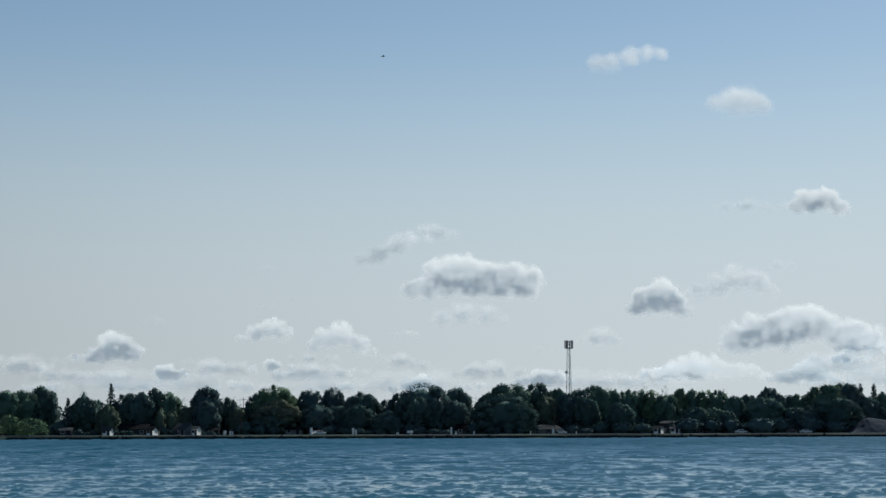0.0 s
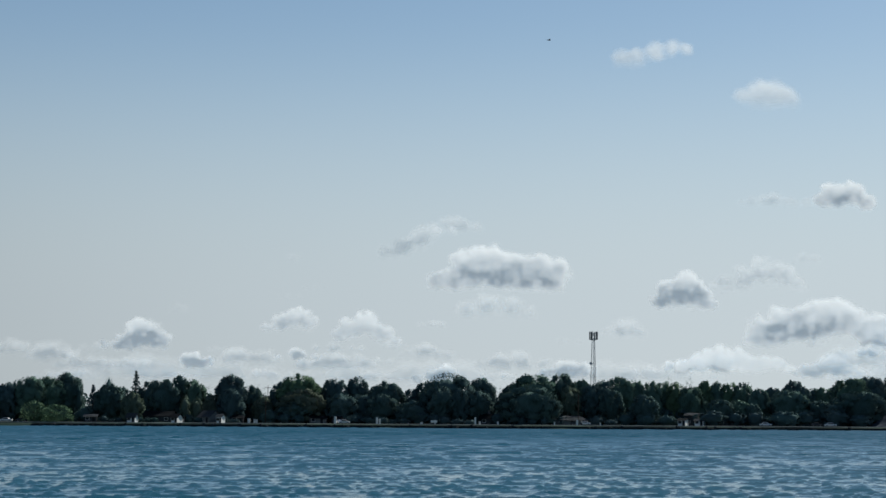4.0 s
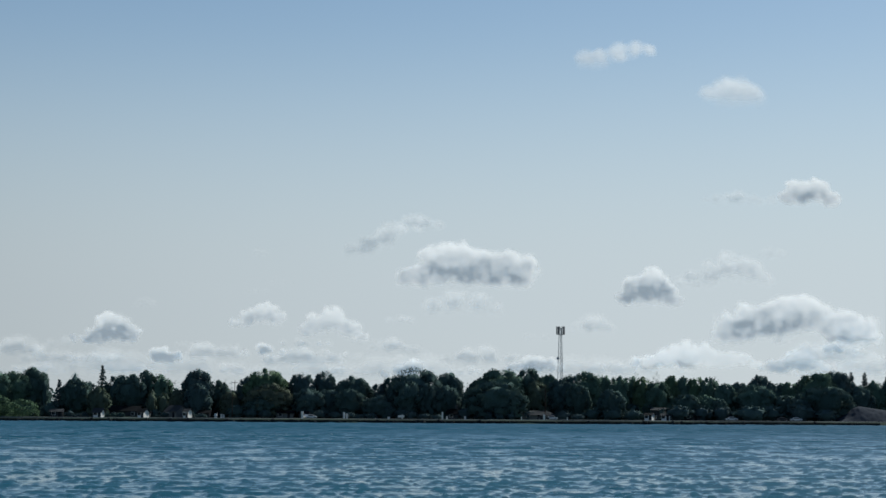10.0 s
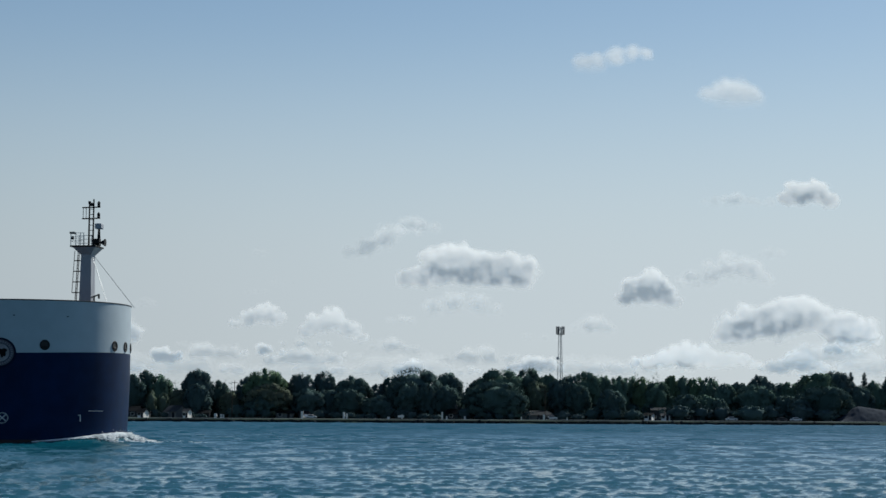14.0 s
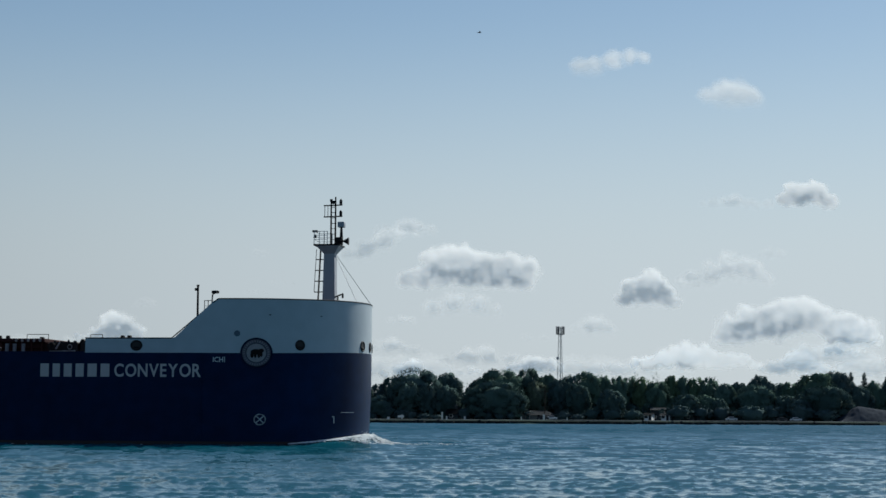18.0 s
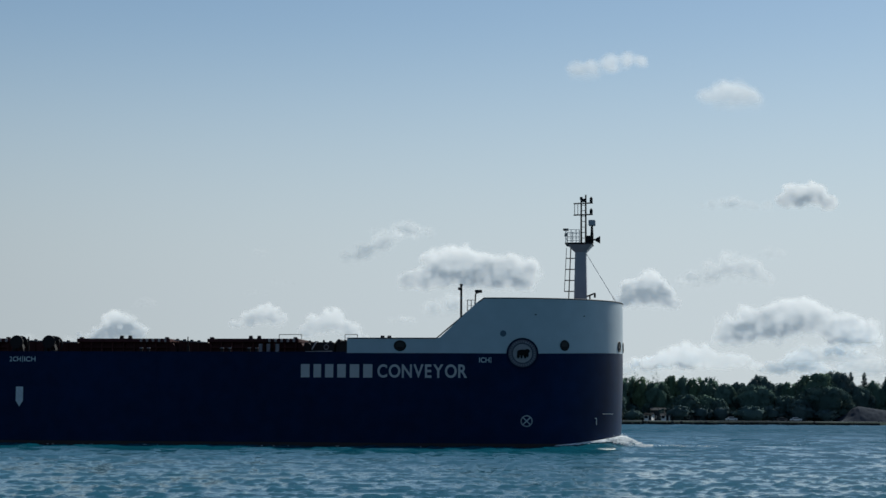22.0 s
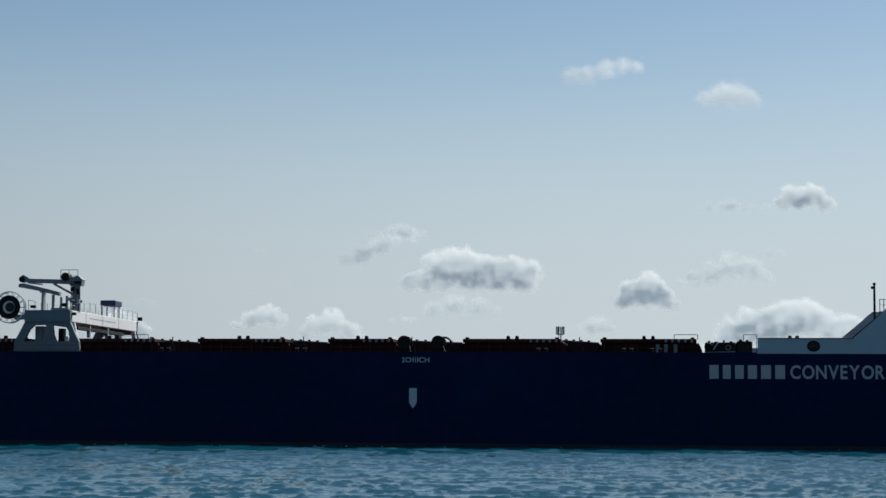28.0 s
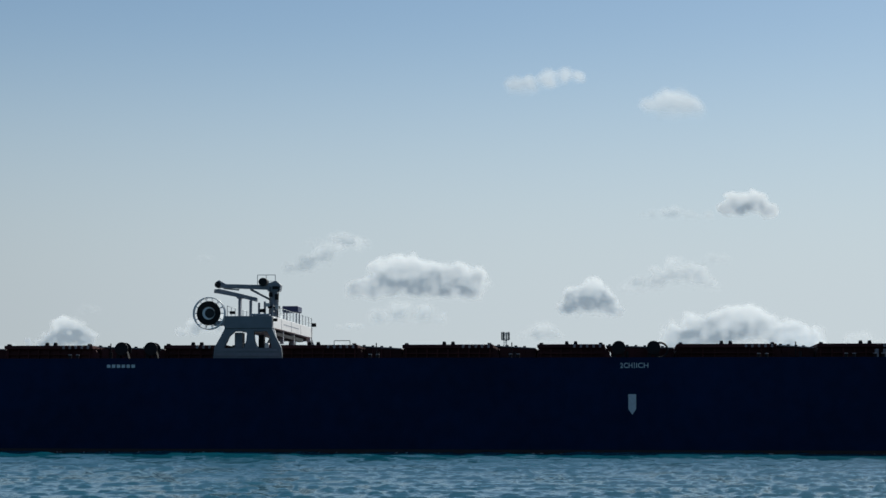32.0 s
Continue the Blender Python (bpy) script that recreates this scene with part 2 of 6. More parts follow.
def box(x0, x1, y0, y1, z0, z1, bevel=0.0, bm=None):
    own = bmesh.new()
    bmesh.ops.create_cube(own, size=1.0)
    for v in own.verts:
        v.co = Vector((x0 + (v.co.x + 0.5) * (x1 - x0), y0 + (v.co.y + 0.5) * (y1 - y0), z0 + (v.co.z + 0.5) * (z1 - z0)))
    if bevel:
        bmesh.ops.bevel(own, geom=own.edges, offset=bevel, segments=1, affect="EDGES")
    return into(own, bm)


def into(own, bm):
    if bm is None:
        return own
    me = bpy.data.meshes.new("piece")
    own.to_mesh(me)
    own.free()
    bm.from_mesh(me)
    bpy.data.meshes.remove(me)
    return bm


def rod(p, q, r0, r1=None, n=8, bm=None):
    """A round bar from p to q."""
    p, q = Vector(p), Vector(q)
    own = bmesh.new()
    way = q - p
    m = Matrix.Translation((p + q) / 2) @ way.to_track_quat("Z", "Y").to_matrix().to_4x4()
    bmesh.ops.create_cone(own, cap_ends=True, segments=n, radius1=r0, radius2=r0 if r1 is None else r1, depth=way.length, matrix=m)
    return into(own, bm)


def ring(centre, radius, thick, axis="y", n=32, k=6, bm=None):
    """A torus about the axis."""
    own = bmesh.new()
    rows = []
    for i in range(n):
        a = 2 * math.pi * i / n
        row = []
        for j in range(k):
            b = 2 * math.pi * j / k
            r = radius + thick * math.cos(b)
            c = (r * math.cos(a), thick * math.sin(b), r * math.sin(a))
            if axis == "z":
                c = (c[0], c[2], c[1])
            row.append(own.verts.new(Vector(centre) + Vector(c)))
        rows.append(row)
    for i in range(n):
        for j in range(k):
            own.faces.new((rows[i][j], rows[(i + 1) % n][j], rows[(i + 1) % n][(j + 1) % k], rows[i][(j + 1) % k]))
    return into(own, bm)


def prism(points, y0, y1, bm=None):
    """A flat outline in x and z, drawn out from y0 to y1."""
    own = bmesh.new()
    a = [own.verts.new((x, y0, z)) for x, z in points]
    b = [own.verts.new((x, y1, z)) for x, z in points]
    own.faces.new(a), own.faces.new(b[::-1])
    n = len(points)
    for i in range(n):
        own.faces.new((a[i], b[i], b[(i + 1) % n], a[(i + 1) % n]))
    return into(own, bm)
# ---------------------------------------------------------------- ground and river
SHORE = 650.0          # the far bank's waterline


def ground_sheet():
    """One sheet: the near beach, the river bed, the far bank and the land behind it."""
    ys = [-5000, -300, -20, 0, 12, 20, 30, 60, 300, 620, 640, 646, 649.5, 651.2, 652.0, 656, 662, 670, 690, 720, 800, 1200, 2500, 5000]
    zs = [1.3, 1.3, 1.25, 1.1, 0.6, -0.2, -1.5, -5, -9, -6, -3, -1.5, -0.4, 0.5, 1.0, 1.15, 1.2, 1.25, 1.4, 1.6, 2.0, 2.5, 3, 3]
    xs = [-5000, -1500, -600] + list(range(-300, 301, 6)) + [600, 1500, 5000]
    verts, faces = [], []
    for y, z in zip(ys, zs):
        for x in xs:
            w = 0.35 * noise.noise((x * 0.03, y * 0.05, 2.0)) if 640 < y < 900 else 0
            verts.append((x, y + (1.2 * noise.noise((x * 0.05, 7, 1.0)) if 645 < y < 665 else 0), z + w))
    n = len(xs)
    for j in range(len(ys) - 1):
        for i in range(n - 1):
            a = j * n + i
            faces.append((a, a + 1, a + n + 1, a + n))
    return solid("ground", mesh_from("ground", verts, faces, True), GRASS, "flat grassy river banks with trees on the far side", "ground", kind="structure")


def river():
    """The river's surface with its chop; the whole sheet drifts downstream."""
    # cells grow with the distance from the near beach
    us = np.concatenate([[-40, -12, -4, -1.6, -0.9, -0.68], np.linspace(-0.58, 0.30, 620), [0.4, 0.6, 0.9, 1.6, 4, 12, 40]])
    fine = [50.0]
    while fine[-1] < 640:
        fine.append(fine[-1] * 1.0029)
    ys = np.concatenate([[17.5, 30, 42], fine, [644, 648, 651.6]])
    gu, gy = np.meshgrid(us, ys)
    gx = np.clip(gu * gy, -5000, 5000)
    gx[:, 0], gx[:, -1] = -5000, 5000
    rng = np.random.RandomState(5)
    z = np.zeros_like(gx)
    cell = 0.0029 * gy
    for k in range(74):
        # short steep wind chop, longer lower waves in the open river, and ripples
        low, high, steep, spread = ((0.28, 1.2, 0.0260, 0.18), (1.8, 6.0, 0.0082, 0.28), (0.24, 0.38, 0.0130, 0.6))[0 if k < 34 else 1 if k < 60 else 2]
        length = low * (high / low) ** rng.rand()
        turn = radians(86) + rng.randn() * spread
        ph = 2 * math.pi * ((gx * math.cos(turn) + gy * math.sin(turn)) / length + rng.rand())
        ph = ph + 0.9 * np.sin(gx * 0.11 * rng.rand() + gy * 0.07 + k)
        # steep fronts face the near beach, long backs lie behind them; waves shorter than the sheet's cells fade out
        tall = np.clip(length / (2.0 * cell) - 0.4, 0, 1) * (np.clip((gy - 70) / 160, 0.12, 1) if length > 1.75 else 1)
        # waves run in short packets
        if length < 1.75:
            tall = tall * np.clip(-0.12 + 1.35 * np.sin(6.283 * (gx / (3.4 * length) + gy * 0.05 + rng.rand())) * np.sin(6.283 * (gy / (5.2 * length) + gx * 0.04 + rng.rand())), 0, 1)
        z += steep * length * (np.sin(ph) + 0.5 * np.sin(2 * ph) + 0.31 * np.sin(3 * ph) + 0.21 * np.sin(4 * ph) + 0.13 * np.sin(5 * ph)) * tall
    gust = 0.8 + 0.35 * np.sin(gx * 0.021 + 1.3) * np.sin(gy * 0.017 + gx * 0.008)
    z = z * gust
    # crests are sharp and stand apart, the troughs between them lie flat
    rms = np.sqrt((z * z).mean(axis=1, keepdims=True)) + 1e-4
    z = 0.27 * rms * np.exp(np.clip(1.25 * z / rms, -3, 2.4))
    z[(gy < 50.2) | (gu < -0.6) | (gu > 0.32) | (gy > 640)] *= 0.3
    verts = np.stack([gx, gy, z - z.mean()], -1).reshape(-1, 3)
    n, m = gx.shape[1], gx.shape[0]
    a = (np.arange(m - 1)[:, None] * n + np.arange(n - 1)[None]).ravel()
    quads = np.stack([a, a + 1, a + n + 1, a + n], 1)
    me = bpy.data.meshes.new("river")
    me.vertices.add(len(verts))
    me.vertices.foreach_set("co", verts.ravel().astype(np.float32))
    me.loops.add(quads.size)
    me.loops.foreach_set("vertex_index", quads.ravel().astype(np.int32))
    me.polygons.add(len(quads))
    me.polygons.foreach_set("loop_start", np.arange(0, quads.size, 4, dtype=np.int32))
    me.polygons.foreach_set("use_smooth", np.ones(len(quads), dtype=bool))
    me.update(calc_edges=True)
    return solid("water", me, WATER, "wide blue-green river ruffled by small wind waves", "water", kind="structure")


ground_sheet()
WATER_SHEET = river()


# ---------------------------------------------------------------- far bank
F = 1568 / 2 / math.tan(radians(26.33) / 2)


def across(px, y):
    """The sideways place at distance y of what stands px to the right of the view's left edge at rest."""
    return (px - 784) / F * y * math.cos(radians(5.0))


def height(py, y, px=784):
    """The height at distance y that shows at line py."""
    return EYE[2] + (735.5 + (px - 784) * 0.0058 - py) / F * y


def icosahedron():
    own = bmesh.new()
    bmesh.ops.create_icosphere(own, subdivisions=1, radius=1.0)
    v, f = np.array([tuple(p.co) for p in own.verts]), [tuple(p.index for p in q.verts) for q in own.faces]
    own.free()
    return v, f


ICO, ICO_FACES = icosahedron()


def leaf_mesh(name, centres, sizes, rng, heart=None, cores=()):
    """Many small four-cornered leaf clumps at the centres, each turned its own way."""
    n = len(centres)
    a, b = rng.randn(n, 3), rng.randn(n, 3)
    a /= np.linalg.norm(a, axis=1)[:, None]
    b -= a * (a * b).sum(1)[:, None]
    b /= np.linalg.norm(b, axis=1)[:, None]
    s = sizes[:, None]
    c = np.asarray(centres)
    bend = np.cross(a, b) * s * 0.35
    if heart is not None:
        # leaves lie along the crown's skin and shade as one rounded mass
        out = np.asarray(heart)
        turn = (np.cross(a, b) * out).sum(1) < 0
        b[turn] *= -1
    q = np.stack([c - a * s + bend, c - b * s * 0.8 - bend, c + a * s + bend, c + b * s * 0.8 - bend], 1).reshape(-1, 3)
    quads = np.arange(4 * n).reshape(n, 4)
    # close inner foliage that stops the sky from showing through the leaves
    more, faces = [], list(quads)
    lie = []
    for mid, r, p in cores:
        faces += [tuple(4 * n + 12 * len(more) + k for k in f) for f in ICO_FACES]
        more.append(ICO * rng.uniform(0.70, 1.06, (12, 1)) * r + mid)
        lie.append(((ICO * 0.35 if r.max() < 2.5 else ICO) + p) * (1, 1, 0.35))
    me = mesh_from(name, np.concatenate([q] + more), faces, heart is not None)
    if heart is not None:
        vec = np.concatenate([np.repeat(out + 0.5 * np.cross(a, b), 4, axis=0)] + lie)
        vec /= np.linalg.norm(vec, axis=1)[:, None] + 1e-9
        me.normals_split_custom_set_from_vertices(vec.tolist())
    return me


def crown_points(rng, H, W, low, lumps, count, droop=0.0):
    """Points on the skins of overlapping lumps that fill a domed crown of height H and width W."""
    mid, half = (H + low) / 2, (H - low) / 2
    blobs = []
    for k in range(lumps):
        p = rng.randn(3)
        p /= np.linalg.norm(p)
        if p[2] < 0:
            # the crown stays wide down to its lowest boughs
            p[:2] /= max(0.55, math.hypot(p[0], p[1]))
        r = rng.uniform(0.10, 0.22)
        blobs.append((p * rng.uniform(0.88, 1.0) * (1.0 - r), r))
    blobs.append((np.array([0, 0, 0.04]), 0.85))
    blobs.append((np.array([0, 0, -0.45]), 0.58))
    area = sum(r * r for _, r in blobs)
    pts, outs = [], []
    for p, r in blobs:
        per = max(8, int(count * r * r / area))
        d = rng.randn(per, 3)
        d /= np.linalg.norm(d, axis=1)[:, None]
        pts.append(p + d * (r * (0.84 + 0.20 * rng.rand(per) ** 1.5))[:, None])
        outs.append(d * (0.25 if r < 0.5 else 1.0) + p * 1.0 + np.array([0, 0, 0.05]))
    pts, outs = np.concatenate(pts), np.concatenate(outs)
    rise = 1 / np.sort(pts[:, 2])[-max(2, len(pts) // 250)]
    pts[:, 2] *= rise
    out = np.empty_like(pts)
    out[:, 0], out[:, 1] = pts[:, 0] * W / 2, pts[:, 1] * W / 2
    out[:, 2] = mid + pts[:, 2] * half - droop * np.hypot(pts[:, 0], pts[:, 1]) ** 2 * half
    fit = np.array([W / 2, W / 2, half * rise])
    cores = [(np.array([0, 0, mid]) + p * fit, 0.92 * r * fit, p) for p, r in blobs]
    outs[:, 2] *= 0.35
    outs /= np.linalg.norm(outs, axis=1)[:, None]
    return out[out[:, 2] > 0.2], outs[out[:, 2] > 0.2], cores


TREE_TOTAL = [0]


def tree(px, y, top, width, kind="round", leaf=0, low=None, label="", group="trees on the far bank"):
    """A tree: tapered trunk with limbs, and a crown of many leaf clumps."""
    TREE_TOTAL[0] += 1
    rng = np.random.RandomState(100 + TREE_TOTAL[0])
    x, base = across(px, y), 1.2
    H, W = height(top, y, px) - base, width / F * y * {"round": 1.12, "spruce": 1.55}.get(kind, 1.0)
    names = {"round": "broad dark green leafy tree on the grassy bank", "spruce": "tall dark narrow spruce with tiered boughs",
             "column": "slim upright tree with a feathery top", "bush": "low rounded green shrub by the water",
             "willow": "low spreading pale green willow by the water", "thin": "spindly half-bare tree with tufts of leaves"}
    t = thing({"spruce": "spruce_tree", "bush": "shrub", "willow": "willow_tree"}.get(kind, "tree"), label or names[kind],
              "shrub" if kind == "bush" else "tree", pose(x, y, base - 0.25, 0, 0, rng.uniform(-15, 15) if kind == "bush" else rng.uniform(0, 360)), group)
    trunk = rod((0, 0, 0), (rng.uniform(-.3, .3), rng.uniform(-.3, .3), H * (0.9 if kind == "spruce" else 0.62)), 0.022 * H, 0.008 * H, 8)
    if kind not in ("spruce", "bush"):
        for k in range(6):
            a = rng.uniform(0, 6.28)
            z0 = H * rng.uniform(0.22, 0.45)
            rod((0, 0, z0), (math.cos(a) * W * 0.33, math.sin(a) * W * 0.33, z0 + H * rng.uniform(0.15, 0.35)), 0.011 * H, 0.004 * H, 6, trunk)
    part("trunk", trunk, BARK, t)
    if kind == "spruce":
        pts = []
        tiers = int(H / 0.75)
        for k in range(tiers):
            f = k / tiers
            z = H * (0.10 + 0.88 * f)
            r = W / 2 * (1 - f) ** 0.85 * rng.uniform(0.6, 1.3) + 0.15
            m = int(16 + 70 * (1 - f))
            a, d = rng.uniform(0, 6.28, m), r * np.sqrt(rng.uniform(0.05, 1, m))
            pts.append(np.stack([np.cos(a) * d, np.sin(a) * d, z - 0.28 * d + rng.uniform(-.35, .35, m)], 1))
        pts, heart, cores = np.concatenate(pts), None, ()
        sizes = rng.uniform(0.18, 0.42, len(pts))
    else:
        lowz = {"bush": 0.1, "willow": 0.6}.get(kind, H * 0.05) if low is None else low
        lumps = {"round": 64, "column": 14, "bush": 24, "willow": 34, "thin": 12}[kind]
        count = int({"round": 6800, "column": 1300, "bush": 1600, "willow": 3000, "thin": 600}[kind] * max(0.5, min(1.6, W * H / 150)))
        domes = max(1, int(W / (1.1 * H))) if kind == "bush" else 1
        pts, heart, cores = [], [], []
        for k in range(domes):
            at = np.array([W * ((k + 0.5) / domes - 0.5), rng.uniform(-0.4, 0.4), 0.0])
            q, out, own = crown_points(rng, H * (rng.uniform(0.6, 1.0) if k else 1.0), W / domes * 1.25, lowz, lumps, count // domes, 0.25 if kind == "willow" else 0.0)
            pts.append(q + at)
            heart.append(out)
            cores += [(m + at, r, p) for m, r, p in own]
        pts, heart = np.concatenate(pts), np.concatenate(heart)
        sizes = rng.uniform(0.13, 0.31, len(pts)) * (0.8 if kind in ("thin", "column") else 1)
    part("crown", leaf_mesh("crown", pts, sizes, rng, heart, cores if kind not in ("thin", "willow") else ()), LEAF[leaf], t)
    return t


# beyond the slip, and at the houses
tree(-190, 690, 640, 60, "round", 1)
tree(-160, 672, 655, 46, "round", 1)
tree(-147, 680, 668, 30, "round", 0)
tree(-118, 700, 700, 26, "round", 4)
tree(-92, 668, 705, 46, "bush", 4)
tree(-62, 690, 680, 26, "thin", 0)
tree(-48, 680, 669, 34, "round", 0)
tree(-30, 690, 663, 34, "column", 0)
tree(-8, 684, 659, 54, "round", 1)
tree(24, 690, 659, 62, "round", 1)
tree(58, 694, 652, 50, "round", 0)
tree(2, 664, 699, 46, "willow", 2)
tree(42, 662, 706, 54, "willow", 2)
tree(22, 664, 712, 40, "willow", 2)
tree(82, 690, 664, 14, "column", 0)
tree(106, 690, 668, 20, "spruce", 3)
tree(92, 676, 712, 34, "bush", 0)
tree(135, 684, 659, 24, "column", 3)
tree(136, 680, 672, 46, "round", 0)
tree(158, 690, 676, 30, "round", 0)
tree(182, 690, 643, 24, "spruce", 3)
tree(177, 668, 685, 34, "round", 4)
tree(208, 692, 666, 42, "round", 0)
tree(232, 684, 664, 46, "round", 0)
tree(260, 690, 657, 34, "round", 0)
tree(284, 688, 664, 40, "round", 1)
tree(270, 674, 690, 18, "column", 4)
tree(291, 674, 694, 20, "column", 4)
tree(314, 690, 674, 34, "thin", 1)
tree(318, 680, 690, 30, "round", 4)
tree(353, 686, 656, 48, "round", 0)
tree(352, 676, 680, 40, "round", 0)
tree(386, 690, 674, 36, "round", 0)
tree(402, 694, 672, 24, "thin", 0)
tree(410, 680, 694, 30, "round", 4)
tree(421, 668, 716, 34, "bush", 0)
tree(440, 690, 668, 36, "round", 0)
tree(470, 682, 656, 64, "round", 2)
tree(478, 676, 680, 70, "round", 4)
tree(505, 690, 676, 34, "round", 4)
tree(465, 672, 700, 50, "round", 0)
tree(516, 690, 688, 22, "bush", 0)
tree(536, 686, 663, 44, "round", 0)
tree(548, 676, 688, 50, "round", 0)
tree(577, 690, 659, 36, "round", 0)
tree(583, 680, 690, 44, "round", 0)
tree(608, 690, 678, 36, "round", 0)
tree(628, 684, 668, 56, "round", 0)
tree(618, 676, 690, 50, "round", 0)
tree(655, 692, 684, 26, "thin", 0)
tree(676, 690, 680, 34, "round", 0)
tree(676, 672, 700, 52, "round", 0)
tree(694, 690, 668, 34, "round", 0)
tree(736, 682, 654, 76, "round", 0)
tree(722, 674, 676, 50, "round", 0)
tree(752, 676, 680, 40, "round", 0)
tree(768, 690, 676, 24, "thin", 0)
tree(795, 688, 661, 48, "round", 0)
tree(792, 678, 684, 44, "round", 0)
tree(826, 692, 676, 26, "thin", 0)
tree(858, 690, 668, 50, "round", 0)
tree(886, 684, 655, 74, "round", 1)
tree(880, 674, 676, 92, "round", 0)
tree(912, 690, 668, 40, "round", 1)
tree(938, 690, 653, 42, "round", 0)
tree(952, 684, 676, 40, "round", 4)
tree(970, 690, 664, 40, "round", 1)
tree(992, 684, 672, 40, "round", 0)
tree(1012, 686, 666, 46, "round", 0)
tree(1040, 690, 660, 52, "round", 1)
tree(1026, 678, 680, 40, "round", 0)
tree(1066, 692, 666, 40, "round", 1)
tree(1085, 672, 690, 42, "round", 0)
tree(1096, 692, 668, 40, "round", 1)
tree(1118, 696, 668, 30, "round", 1)
tree(1128, 700, 659, 16, "thin", 1)
tree(1140, 694, 668, 36, "round", 2)
tree(1163, 700, 660, 22, "thin", 1)
tree(1166, 690, 676, 44, "round", 1)
tree(1190, 696, 666, 30, "round", 2)
tree(1212, 696, 668, 30, "round", 1)
tree(1216, 672, 698, 42, "round", 0)
tree(1234, 696, 670, 34, "round", 2)
tree(1258, 690, 670, 34, "round", 1)
tree(1270, 694, 667, 24, "thin", 1)
tree(1284, 684, 680, 40, "round", 1)
tree(1250, 676, 700, 40, "round", 1)
tree(1272, 674, 706, 34, "round", 0)
tree(1310, 690, 678, 42, "round", 0)
tree(1346, 686, 666, 40, "round", 0)
tree(1338, 678, 682, 62, "round", 1)
tree(1378, 692, 679, 44, "round", 0)
tree(1402, 690, 678, 40, "round", 1)
tree(1392, 676, 700, 44, "round", 0)
tree(1428, 690, 672, 46, "round", 0)
tree(1450, 684, 662, 64, "round", 1)
tree(1480, 690, 659, 60, "round", 0)
tree(1462, 676, 684, 84, "round", 0)
tree(1416, 672, 706, 40, "round", 0)
tree(1509, 692, 656, 26, "spruce", 3)
tree(1533, 692, 656, 28, "spruce", 3)
tree(1522, 684, 684, 46, "round", 0)
tree(1552, 690, 676, 40, "round", 1)
tree(1572, 690, 664, 26, "spruce", 3)
tree(1590, 690, 670, 50, "round", 0)
# shrubs along the top of the bank
tree(140, 668, 727, 45, "bush", 3)
tree(203, 664, 729, 38, "bush", 3)
tree(286, 670, 724, 41, "bush", 3)
tree(346, 666, 727, 42, "bush", 3)
tree(432, 670, 721, 47, "bush", 3)
tree(458, 667, 722, 51, "bush", 3)
tree(478, 673, 722, 52, "bush", 3)
tree(583, 668, 725, 55, "bush", 3)
tree(640, 664, 729, 55, "bush", 3)
tree(700, 669, 718, 55, "bush", 3)
tree(752, 665, 727, 69, "bush", 3)
tree(856, 670, 721, 91, "bush", 3)
tree(886, 665, 728, 60, "bush", 3)
tree(925, 671, 722, 48, "bush", 3)
tree(1012, 667, 727, 50, "bush", 3)
tree(1068, 672, 722, 69, "bush", 3)
tree(1104, 668, 722, 70, "bush", 3)
tree(1200, 664, 717, 55, "bush", 3)
tree(1262, 669, 717, 71, "bush", 3)
tree(1330, 665, 718, 62, "bush", 3)
tree(1362, 670, 718, 60, "bush", 3)
tree(1442, 666, 715, 87, "bush", 3)
tree(1625, 690, 664, 60, "round", 0)
tree(1665, 690, 668, 60, "round", 1)
tree(1700, 690, 664, 60, "round", 0)
tree(-225, 690, 660, 60, "round", 1)
tree(-260, 690, 664, 60, "round", 0)


def woods():
    """The wood behind the bank's own trees."""
    rng = np.random.RandomState(9)
    pts, hearts = [], []
    for k in range(150):
        px = -300 + 2050 * (k + rng.rand()) / 150
        y = rng.uniform(735, 800)
        H, W = height(rng.uniform(688, 702), y) - 1, rng.uniform(7, 11)
        q, out, _ = crown_points(rng, H, W, 0.2, 8, 520)
        hearts.append(out)
        pts.append(q + np.array([across(px, y), y, 1.2]))
    pts = np.concatenate(pts)
    return solid("far_woods", leaf_mesh("far_woods", pts, rng.uniform(0.35, 0.7, len(pts)), rng, np.concatenate(hearts)), LEAF[0],
                 "dense dark green woodland behind the river bank", "woods", kind="stuff")


woods()


